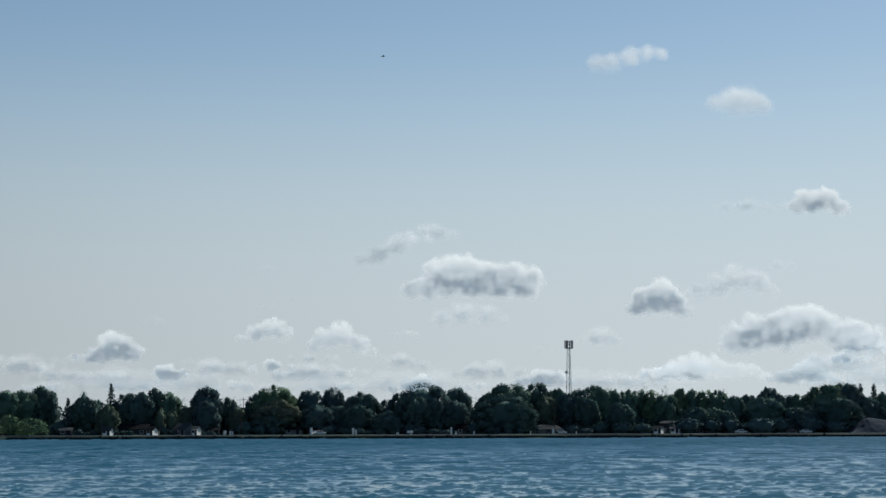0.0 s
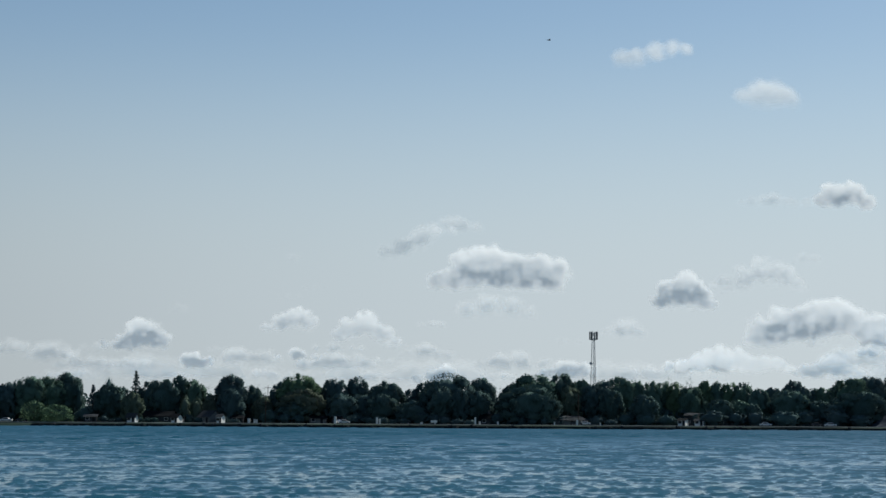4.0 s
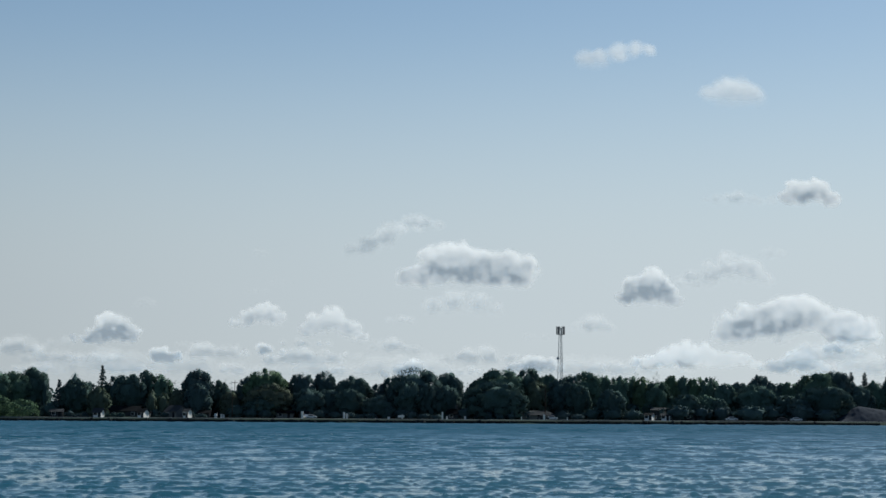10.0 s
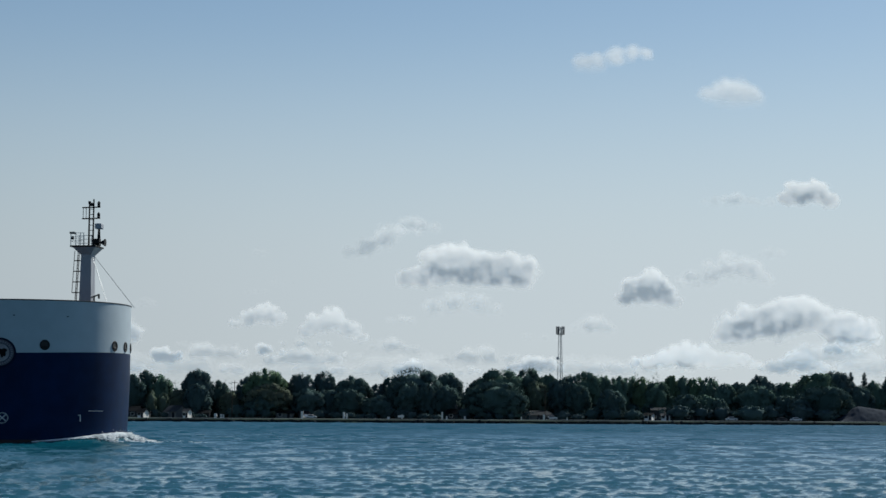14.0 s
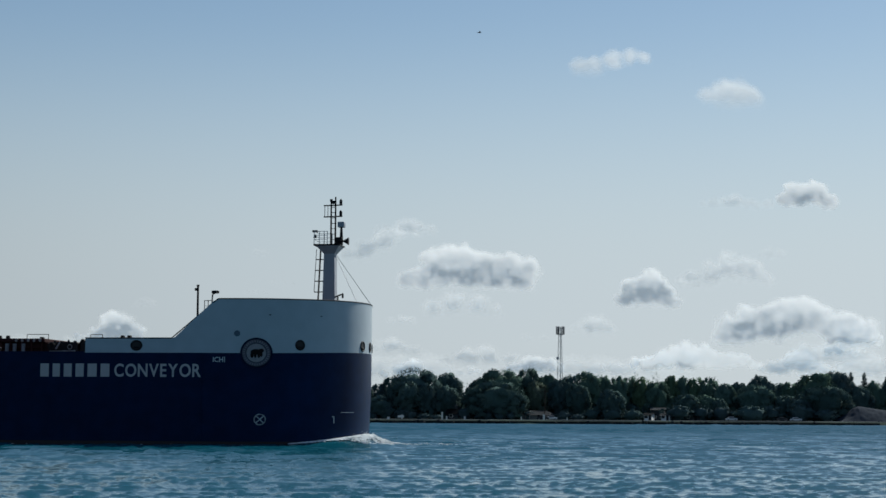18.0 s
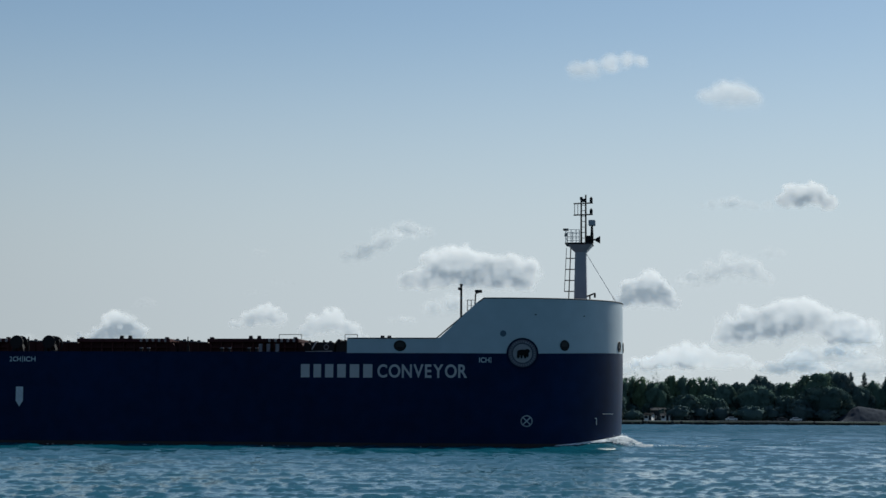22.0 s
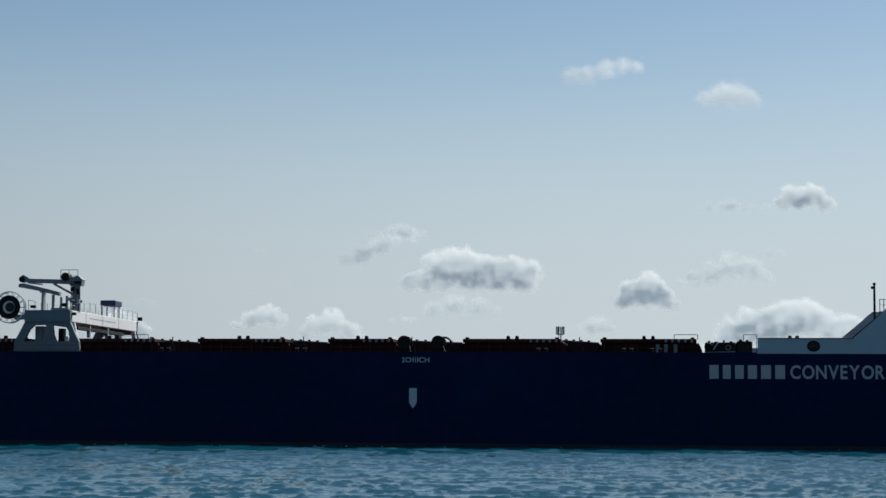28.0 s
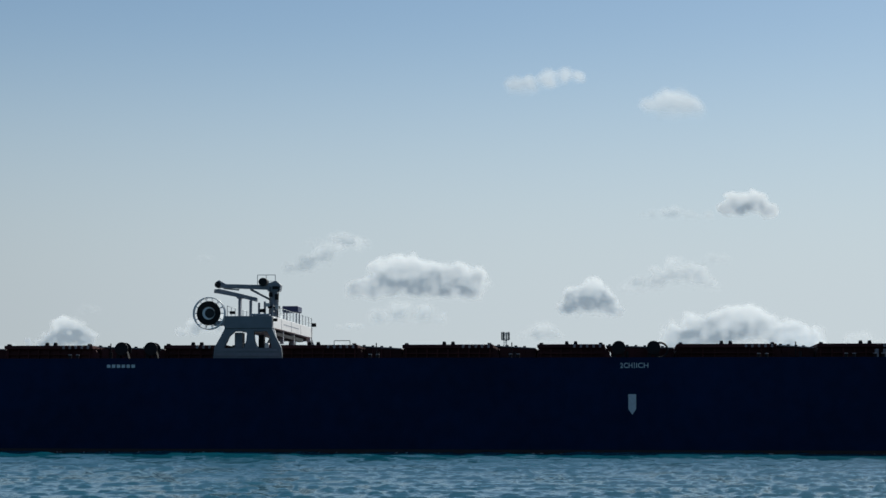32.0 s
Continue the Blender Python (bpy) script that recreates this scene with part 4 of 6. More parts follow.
cloud(1545, 640, 150, 60, (0, 0.2), 0.6, LOW)
cloud(1640, 600, 120, 60, (0, 0.2), 0.5, LOW)
cloud(1052, 574, 104, 40, (0.3, 0.2), 0.45)
cloud(955, 592, 80, 18, (-0.3, 0.2), 0.25, WISP)
cloud(948, 642, 120, 40, (0, 0.1), 0.6, DIM)
cloud(1090, 648, 110, 34, (0, 0.1), 0.4, LOW)
cloud(195, 582, 118, 54, (1, -0.2), 0.9, heaps=((-58, -14, 7), (-36, -14, 11), (-13, -5, 19), (14, 5, 28), (38, -7, 18)), shade_gain=1.4)
cloud(108, 602, 70, 26, (0.5, 0), 0.28, WISP)
cloud(295, 625, 76, 36, (0.6, 0), 0.85, shade_gain=2)
cloud(330, 605, 60, 20, (0.4, 0), 0.3, WISP)
cloud(452, 556, 112, 46, (0.2, 0.2), 0.75, heaps=((-36, -15, 8), (-11, -5, 16), (15, 3, 19), (39, -5, 15)))
cloud(590, 578, 135, 60, (0, 0.2), 0.8, heaps=((-45, -8, 14), (-25, 7, 20), (0, 11, 22), (28, -3, 18), (48, -15, 12)))
cloud(545, 604, 110, 24, (0, 0.2), 0.4, DIM)
cloud(470, 616, 90, 28, (0, 0.1), 0.5, DIM)
cloud(625, 626, 46, 20, (0, 0), 0.6)
cloud(640, 600, 60, 20, (0, 0.1), 0.3, WISP)
cloud(712, 562, 56, 22, (0.3, 0.1), 0.5)
cloud(235, 650, 140, 30, (0, 0), 0.4, DIM)
cloud(720, 650, 110, 38, (0, 0), 0.55, DIM)
cloud(600, 652, 130, 26, (0, 0), 0.35, DIM)
cloud(430, 652, 150, 28, (0, 0), 0.35, DIM)
cloud(835, 655, 110, 24, (0, 0), 0.4, DIM)
cloud(255, 532, 70, 24, (0, 0), 0.2, WISP)
cloud(455, 512, 50, 16, (0, 0.2), 0.22, WISP)
cloud(500, 496, 46, 12, (0.2, 0), 0.2, WISP)
cloud(460, 442, 34, 16, (0, 0), 0.18, WISP)
cloud(120, 628, 190, 46, (0, 0), 0.35, DIM)
cloud(380, 618, 150, 46, (0, 0.1), 0.4, DIM)
cloud(540, 632, 170, 44, (0, 0.1), 0.45, DIM)
cloud(700, 612, 140, 34, (0, 0), 0.3, DIM)
cloud(850, 630, 160, 36, (0, 0), 0.35, DIM)
cloud(1500, 655, 200, 40, (0, 0.2), 0.5, LOW)
cloud(1150, 634, 70, 40, (0, 0.2), 0.85, shade_gain=1.4)
cloud(1492, 614, 76, 30, (0.2, 0.3), 0.8)
cloud(1410, 640, 150, 50, (0, 0.2), 0.8, LOW, shade_gain=1.4)
cloud(1240, 626, 230, 64, (0, 0.2), 0.7, LOW, shade_gain=0.45)
cloud(1480, 622, 200, 60, (0, 0.2), 0.55, LOW)
cloud(250, 642, 460, 62, (0, 0), 0.5, LOW)
cloud(650, 648, 420, 52, (0, 0), 0.5, LOW)
cloud(1050, 648, 380, 48, (0, 0), 0.45, LOW)
cloud(30, 610, 110, 46, (0.6, 0), 0.35, DIM)
cloud(-70, 600, 150, 46, (0, 0), 0.35, DIM)
cloud(-150, 645, 150, 44, (0, 0), 0.4, DIM)
cloud(60, 650, 150, 30, (0, 0), 0.35, DIM)
cloud(-220, 600, 110, 40, (0, 0), 0.3, DIM)


# ---------------------------------------------------------------- birds
def bird():
    """A small dark bird in flight, seen far off."""
    b = thing("bird", "small dark bird flying over the river", "bird", group="birds over the river")
    part("body", rod((-0.16, 0, 0), (0.12, 0, 0), 0.06, 0.035, 8), DARK, b)
    part("head", rod((0.11, 0, 0.01), (0.2, 0, 0.02), 0.04, 0.015, 8), DARK, b)
    part("tail", box(-0.3, -0.14, -0.05, 0.05, -0.008, 0.008), DARK, b)
    for s in (-1, 1):
        own = bmesh.new()
        own.faces.new([own.verts.new(p) for p in ((0.08, s * 0.03, 0.02), (0.02, s * 0.2, 0.12), (-0.12, s * 0.34, 0.10), (-0.07, s * 0.16, 0.09), (-0.08, s * 0.03, 0.02))])
        bmesh.ops.solidify(own, geom=own.faces[:], thickness=0.012)
        part("wing", own, DARK, b)
    return b


BIRDS = [bird(), bird()]
# seconds, place across and down in the resting view
FLIGHTS = (
    ((0, 665, 66), (2, 789, 50), (3, 849, 45), (4, 915, 56), (4.5, 947, 63), (5.2, 1000, 20), (6.2, 1080, -120), (16.2, 760, -120), (17, 791, 34), (17.8, 822, -60), (32, 2200, -1200)),
    ((0, 900, -900), (12.4, 905, -90), (13, 860, 84), (13.6, 820, -90), (16, 735, -70), (16.5, 770, 55), (17, 791, 62), (17.5, 818, 60), (19.5, 907, 23), (20, 912, 23), (20.6, 940, -90), (32, 1500, -900)),
)


# ---------------------------------------------------------------- radio tower
PANEL = paint("antenna_panel", (0.12, 0.12, 0.13), 0.5)


def radio_tower():
    y = 700.0
    x, top = across(994, y), height(576, y, 994)
    t = thing("radio_tower", "tall grey lattice radio mast with panel antennas at its top", "tower", pose(x, y, 1.0, 0, 0, 20))
    H = top - 1.0
    legs = [(math.cos(a), math.sin(a)) for a in (0.3, 2.394, 4.489)]
    r0, r1 = 1.55, 0.55
    for cx, cy in legs:
        part("leg", rod((cx * r0, cy * r0, 0), (cx * r1, cy * r1, H - 1.0), 0.13, 0.08, 8), STEEL, t)
    n = 16
    for k in range(n):
        a, b = k / n, (k + 1) / n
        ra, rb = r0 + (r1 - r0) * a, r0 + (r1 - r0) * b
        for i in range(3):
            p, q = legs[i], legs[(i + 1) % 3]
            br = rod((p[0] * ra, p[1] * ra, a * (H - 1)), (q[0] * rb, q[1] * rb, b * (H - 1)), 0.045, n=5)
            rod((p[0] * rb, p[1] * rb, b * (H - 1)), (q[0] * rb, q[1] * rb, b * (H - 1)), 0.035, n=5, bm=br)
            part("brace", br, STEEL, t)
    for i in range(3):
        a = 0.3 + i * 2.094
        for d in (-0.75, 0.75):
            ax, ay = math.cos(a) * 1.2 - math.sin(a) * d, math.sin(a) * 1.2 + math.cos(a) * d
            part("panel_antenna", box(ax - 0.17, ax + 0.17, ay - 0.14, ay + 0.14, H - 3.6, H - 0.6, 0.03), PANEL, t, "grey upright panel antenna")
        part("mount_arm", rod((0, 0, H - 3.2), (math.cos(a) * 1.6, math.sin(a) * 1.6, H - 3.2), 0.07), STEEL, t)
    part("platform_ring", ring((0, 0, H - 3.6), 1.2, 0.09, "z", 18), STEEL, t)
    part("top_ring", ring((0, 0, H - 1.2), 1.2, 0.07, "z", 18), STEEL, t)
    part("dish", rod((-1.2, -0.4, H - 12.4), (-1.45, -0.9, H - 12.4), 0.5, 0.5, 14), GREY, t, "round microwave dish")
    part("feed_cable", rod((0.25, 0.25, 0), (0.25, 0.25, H - 3.6), 0.1), DARK, t)
    return t


radio_tower()
# ---------------------------------------------------------------- the ship
# Ship space: x towards the bow, y from the near side across to the far side, z up from the waterline.
BEAM, STEM, STERN = 23.8, 20.68, -205.0
DECK = 7.95
FULL = 6.5           # where the bow begins to round in
SHIP = thing("cargo_ship", "long dark blue bulk freighter with white raised bow, under way", "ship")


def half_width(x, stem=STEM):
    if x <= FULL:
        return BEAM / 2
    q = min(1.0, (x - FULL) / (stem - FULL))
    return BEAM / 2 * max(0.0, 1 - q ** 1.9) ** 0.46


def outline(z):
    """Half of the hull's outline at height z, from the stern to the stem, as (x, half width)."""
    rake = 0.0 if z > 6 else 0.22 * (1 - max(z, -3) / 6) ** 1.3
    stem = STEM - rake
    pts = [(STERN, BEAM / 2 - 1.2), (STERN + 4, BEAM / 2 - 0.3), (STERN + 12, BEAM / 2), (-120, BEAM / 2), (-60, BEAM / 2), (-20, BEAM / 2), (FULL, BEAM / 2)]
    n = 34
    for i in range(1, n + 1):
        x = FULL + (stem - FULL) * math.sin(math.pi / 2 * i / n)
        pts.append((x, half_width(x, stem) if i < n else 0.0))
    return pts


def loop_at(z, inset=0.0):
    half = outline(z)
    near = [(x, BEAM / 2 - w + inset, z) for x, w in half]
    far = [(x, BEAM / 2 + w - inset, z) for x, w in half[:-1]]
    return near + far[::-1]


def shell(levels):
    bm = bmesh.new()
    rows = [[bm.verts.new(p) for p in loop_at(z)] for z in levels]
    n = len(rows[0])
    for a, b in zip(rows, rows[1:]):
        for i in range(n):
            bm.faces.new((a[i], a[(i + 1) % n], b[(i + 1) % n], b[i]))
    return bm


def sheer(me):
    """The deck line lifts a little towards the stem."""
    for v in me.vertices:
        if v.co.x > 10 and abs(v.co.z - DECK) < 0.06:
            v.co.z += 0.30 * ((v.co.x - 10) / 10.7) ** 2
    return me


part("hull", sheer(mesh_of("hull", shell([0.35, 1.5, 2.5, 4, 5.5, 7.0, DECK]), True)), HULL_BLUE, SHIP, "dark navy blue steel hull side")
part("boot_topping", mesh_of("boot_topping", shell([-4, -2, 0, 0.346]), True), BOOT_RED, SHIP, "dull red paint at the waterline")
deck_bm = bmesh.new()
deck_bm.faces.new([deck_bm.verts.new(p) for p in loop_at(DECK - 0.12, 0.06)])
part("main_deck", deck_bm, DECK_RED, SHIP)
# the rounded rubbing edge along the sheer
for side in (0.0, BEAM):
    part("sheer_strake", box(-190, -2.45, side - 0.03, side + 0.03, DECK - 0.02, DECK + 0.10), HULL_BLUE, SHIP)


def bulwark(side):
    """White plating round the bow: a low strip, a slope, and the high bow; both sides meet at the stem."""
    cols = [(x, BEAM / 2, top) for x, top in ((-2.4, 9.2), (0.5, 9.2), (3.0, 9.2), (5.3, 9.2), (5.6, 9.3), (6.4, 10.05), (7.3, 10.9), (8.2, 11.75), (8.9, 12.42), (9.3, 12.62))]
    cols = [(x, half_width(x), top) for x, w, top in cols]
    cols += [(x, w, 12.62 + 0.012 * (x - 9)) for x, w in outline(DECK + 1) if x > 9.6]
    bm = bmesh.new()
    verts = []
    for x, w, top in cols:
        out, inn = BEAM / 2 - side * w, BEAM / 2 - side * max(0.0, w - 0.14)
        xi = x - (0.14 if w < 1 else 0)
        verts.append([bm.verts.new(p) for p in ((x, out, DECK + 0.004), (x, out, top), (xi, inn, top), (xi, inn, DECK + 0.004))])
    for a, b in zip(verts, verts[1:]):
        for i in range(4):
            bm.faces.new((a[i], b[i], b[(i + 1) % 4], a[(i + 1) % 4]))
    bm.faces.new(verts[0])
    me = mesh_of("bulwark", bm, True)
    me.set_sharp_from_angle(angle=0.6)
    return me


part("bulwark", sheer(bulwark(1)), BOW_SHADED_WHITE, SHIP, "white bow bulwark, its paint toned blue-grey for the shaded side")
part("bulwark", sheer(bulwark(-1)), BOW_SHADED_WHITE, SHIP, "white bow bulwark, its paint toned blue-grey for the shaded side")


def capping(side):
    """The bar along the bulwark's upper edge."""
    pts = [(5.3, BEAM / 2, 9.22), (9.3, half_width(9.3), 12.64)] + [(x, w, 12.64 + 0.012 * (x - 9)) for x, w in outline(DECK + 1) if x > 9.6]
    pts = [(-2.4, BEAM / 2, 9.22)] + pts
    bm = bmesh.new()
    for (x, w, z), (x2, w2, z2) in zip(pts, pts[1:]):
        rod((x, BEAM / 2 - side * w, z), (x2, BEAM / 2 - side * w2, z2), 0.05, n=6, bm=bm)
    return bm


part("capping_rail", capping(1), DARK, SHIP)
part("capping_rail", capping(-1), DARK, SHIP)
fore = bmesh.new()
fore_pts = [(x, BEAM / 2 - w + 0.2, 11.6) for x, w in outline(DECK + 1) if x > 9.5]
fore_far = [(x, BEAM - y, z) for x, y, z in fore_pts[:-1]]
fore.faces.new([fore.verts.new(p) for p in fore_pts + fore_far[::-1]])
part("forecastle_deck", fore, DECK_RED, SHIP)
part("forecastle_bulkhead", box(9.3, 9.5, 0.5, BEAM - 0.5, DECK - 0.1, 11.6), BOW_SHADED_WHITE, SHIP)


# what is painted on or let into the side follows the side's curve
def side_place(x, z, proud=0.02):
    """A pose on the near side: x along the plating, y into the ship."""
    e = 0.05
    y0, y1 = BEAM / 2 - half_width(x - e), BEAM / 2 - half_width(x + e)
    a = math.degrees(math.atan2(y1 - y0, 2 * e))
    return pose(x, BEAM / 2 - half_width(x), z, 0, 0, a) @ pose(0, -proud, 0)


def bent(bm, x, z, proud):
    """Lays a flat shape in x and z on to the near side's curve."""
    for v in bm.verts:
        sx = x + v.co.x
        v.co = Vector((sx, BEAM / 2 - half_width(sx) - proud + v.co.y, z + v.co.z))
    return bm


def disc(r0, r1, n=40, rows=5, thick=0.012):
    """A flat ring (or disc, where r0 is 0) in x and z."""
    bm = bmesh.new()
    grid = []
    for k in range(rows + 1):
        r = r0 + (r1 - r0) * k / rows
        grid.append([bm.verts.new((max(r, 0.001) * math.cos(2 * math.pi * i / n), 0, max(r, 0.001) * math.sin(2 * math.pi * i / n))) for i in range(n)])
    for a, b in zip(grid, grid[1:]):
        for i in range(n):
            bm.faces.new((a[i], a[(i + 1) % n], b[(i + 1) % n], b[i]))
    bmesh.ops.solidify(bm, geom=bm.faces[:], thickness=thick)
    return bm


EMBLEM_X, EMBLEM_Z = 12.53, 7.98
part("emblem_rim", bent(disc(0.0, 1.32), EMBLEM_X, EMBLEM_Z, 0.030), HULL_BLUE, SHIP, "round dark rim of the bow emblem")
part("emblem_ring", bent(disc(0.82, 1.18), EMBLEM_X, EMBLEM_Z, 0.046), paint("emblem_slate", (0.11, 0.11, 0.15), 0.6, var=0.3, scale=6), SHIP, "slate ring of the bow emblem with faded writing")
part("emblem_centre", bent(disc(0.0, 0.80), EMBLEM_X, EMBLEM_Z, 0.046), paint("emblem_white", (0.52, 0.50, 0.53), 0.6, var=0.15, scale=6), SHIP, "faded white centre of the bow emblem")
EMBLEM_BAR = paint("emblem_bar", (0.28, 0.27, 0.31), 0.6, var=0.3, scale=8)
for i in range(32):
    a = 2 * math.pi * (i + 0.5) / 32
    bar = box(-0.045, 0.045, -0.004, 0.004, -0.09, 0.09)
    bar.transform(pose(math.cos(a), 0, math.sin(a), 0, 90 - math.degrees(a), 0))
    part("writing_bar", bent(bar, EMBLEM_X, EMBLEM_Z, 0.058), EMBLEM_BAR, SHIP)
blot = bmesh.new()
for u, v, a, b in ((0.0, 0.08, 0.46, 0.25), (0.38, 0.20, 0.24, 0.17), (-0.34, -0.18, 0.13, 0.26), (-0.08, -0.20, 0.10, 0.24), (0.22, -0.18, 0.12, 0.26), (0.42, -0.12, 0.10, 0.22)):
    d = disc(0.0, 1.0, 20, 2, 0.006)
    for w in d.verts:
        w.co = Vector((u + w.co.x * a, w.co.y, v + w.co.z * b))
    into(d, blot)
part("emblem_figure", bent(blot, EMBLEM_X, EMBLEM_Z, 0.062), DARK, SHIP, "plain dark shape in the bow emblem")

# the bow thruster's sign: a ring with a cross
sign = disc(0.40, 0.50, 32, 1)
for a in (45, 135):
    c, s = math.cos(radians(a)) * 0.42, math.sin(radians(a)) * 0.42
    rod((-c, 0, -s), (c, 0, s), 0.045, n=4, bm=sign)
part("thruster_mark", bent(sign, 12.88, 2.25, 0.03), MARK, SHIP, "white ring with a cross painted on the hull")
part("bow_mark", bent(box(-0.5, 0.35, -0.01, 0.01, -0.02, 0.02), 19.6, 2.9, 0.03), MARK, SHIP)
part("draught_mark", bent(box(-0.03, 0.03, -0.01, 0.01, -0.35, 0.2), 18.6, 2.3, 0.03), MARK, SHIP)
part("draught_mark", bent(box(-0.14, 0.03, -0.01, 0.01, -0.03, 0.03), 18.6, 2.52, 0.03), MARK, SHIP)
part("tug_mark", prism([(-31.62, 4.98), (-30.97, 4.98), (-30.97, 3.75), (-31.29, 3.26), (-31.62, 3.75)], -0.03, -0.012), MARK, SHIP, "white arrow-shaped mark on the hull")

# weld seams of the hull plating, one every few metres
for i, x in enumerate(range(-100, 9, 9)):
    part("plate_seam", box(x - 0.02, x + 0.02, -0.008, 0.01, 0.6, DECK - 0.05), HULL_BLUE, SHIP)
for z in (2.6, 5.2):
    part("plate_seam", box(-110, 8, -0.008, 0.01, z - 0.02, z + 0.02), HULL_BLUE, SHIP)


def lettering(word, x0, x1, z0, z1, material, name, bold=0.005):
    """Each letter of a word on the near side, filling the box."""
    cu = bpy.data.curves.new("lettering", "FONT")
    cu.offset = bold
    made, x = [], 0.0
    for ch in word:
        cu.body = ch
        ob = bpy.data.objects.new("letter", cu)
        scene.collection.objects.link(ob)
        me = bpy.data.meshes.new_from_object(ob.evaluated_get(bpy.context.evaluated_depsgraph_get()))
        bpy.data.objects.remove(ob)
        co = np.array([v.co[:] for v in me.vertices])
        lo, hi = co.min(0), co.max(0)
        made.append((me, lo, hi, x))
        x += hi[0] - lo[0] + 0.10
    wide, tall = x - 0.10, max(hi[1] for _, _, hi, _ in made) - min(0, 0)
    for me, lo, hi, at in made:
        sx, sz = (x1 - x0) / wide, (z1 - z0) / (hi[1] - lo[1])
        for v in me.vertices:
            px = x0 + (at + v.co.x - lo[0]) * sx
            v.co = Vector((px, BEAM / 2 - half_width(px) - 0.02, z0 + (v.co.y - lo[1]) * sz))
        part(name, me, material, SHIP)
    bpy.data.curves.remove(cu)


lettering("CONVEYOR", 0.25, 7.93, 5.86, 7.0, LETTER, "name_letter", 0.022)
# the first word of the name, in plain bars
for x0, x1 in ((-6.38, -5.62), (-5.28, -4.62), (-4.28, -3.56), (-3.22, -2.48), (-2.14, -1.32), (-0.98, -0.18)):
    part("name_shape", box(x0, x1, -0.03, -0.012, 5.86, 7.0, 0.004), LETTER, SHIP)
for word, x0, x1 in (("1CH", 8.93, 9.80), ("2CH", -32.27, -31.25), ("1CH", -30.95, -29.92)):
    lettering(word, x0, x1, 7.17, 7.60, MARK, "hold_letter", 0.015)
for x in (9.92, -31.10):
    part("hold_mark", bent(box(-0.025, 0.025, -0.01, 0.01, -0.25, 0.25), x, 7.38, 0.02), MARK, SHIP)
for i in range(6):
    x0 = -76.2 + i * 0.43
    part("hold_mark", box(x0, x0 + 0.30, -0.03, -0.012, 7.24, 7.52), MARK, SHIP)


def bow_place(y, z, proud=0.01):
    """A pose on the bow's curve, y across the ship."""
    def at(v):
        h = min(1.0, abs(BEAM / 2 - v) / (BEAM / 2))
        return FULL + (STEM - FULL) * (1 - h ** (1 / 0.46)) ** (1 / 1.9)
    a = math.degrees(math.atan2(0.2, at(y + 0.1) - at(y - 0.1)))
    return pose(at(y), y, z, 0, 0, a) @ pose(0, -proud, 0)


def fairlead(x, z, r, wide=1.0, bow=None):
    """A rimmed opening in the bow plating, dark inside."""
    m = side_place(x, z, 0.01) if bow is None else bow_place(bow, z)
    rim = ring((0, 0, 0), r, 0.07, n=24, k=6)
    hole = rod((0, -0.015, 0), (0, 0.03, 0), r, n=24)
    roller = rod((-r * 0.5, -0.03, -r * 0.45), (r * 0.5, -0.03, -r * 0.45), r * 0.18, n=8)
    for bm in (rim, hole, roller):
        for v in bm.verts:
            v.co.x *= wide
        bm.transform(m)
    h = part("fairlead", rim, DARK, SHIP, "dark oval mooring opening with a rim")
    part("opening", hole, RUBBER, h)
    part("roller", roller, DARK, h)


for spec in ((2.17, 8.58, 0.40, 1.15), (16.0, 8.72, 0.40, 1.0), (0, 8.84, 0.42, 1.0, 9.4), (0, 8.84, 0.42, 1.0, 11.9), (0, 8.84, 0.42, 1.0, 14.4)):
    fairlead(*spec)
port = rod((0, -0.02, 0), (0, 0.03, 0), 0.27, n=20)
port.transform(side_place(10.92, 9.65, 0.01))
part("port_light", port, paint("port_glass", (0.05, 0.10, 0.15), 0.3), SHIP, "round grey-blue port light")
# smaller scupper openings
for x in (13.6, 17.6):
    b = box(-0.09, 0.09, -0.01, 0.02, -0.04, 0.04)
    b.transform(side_place(x, 11.3, 0.01))
    part("scupper", b, DARK, SHIP)


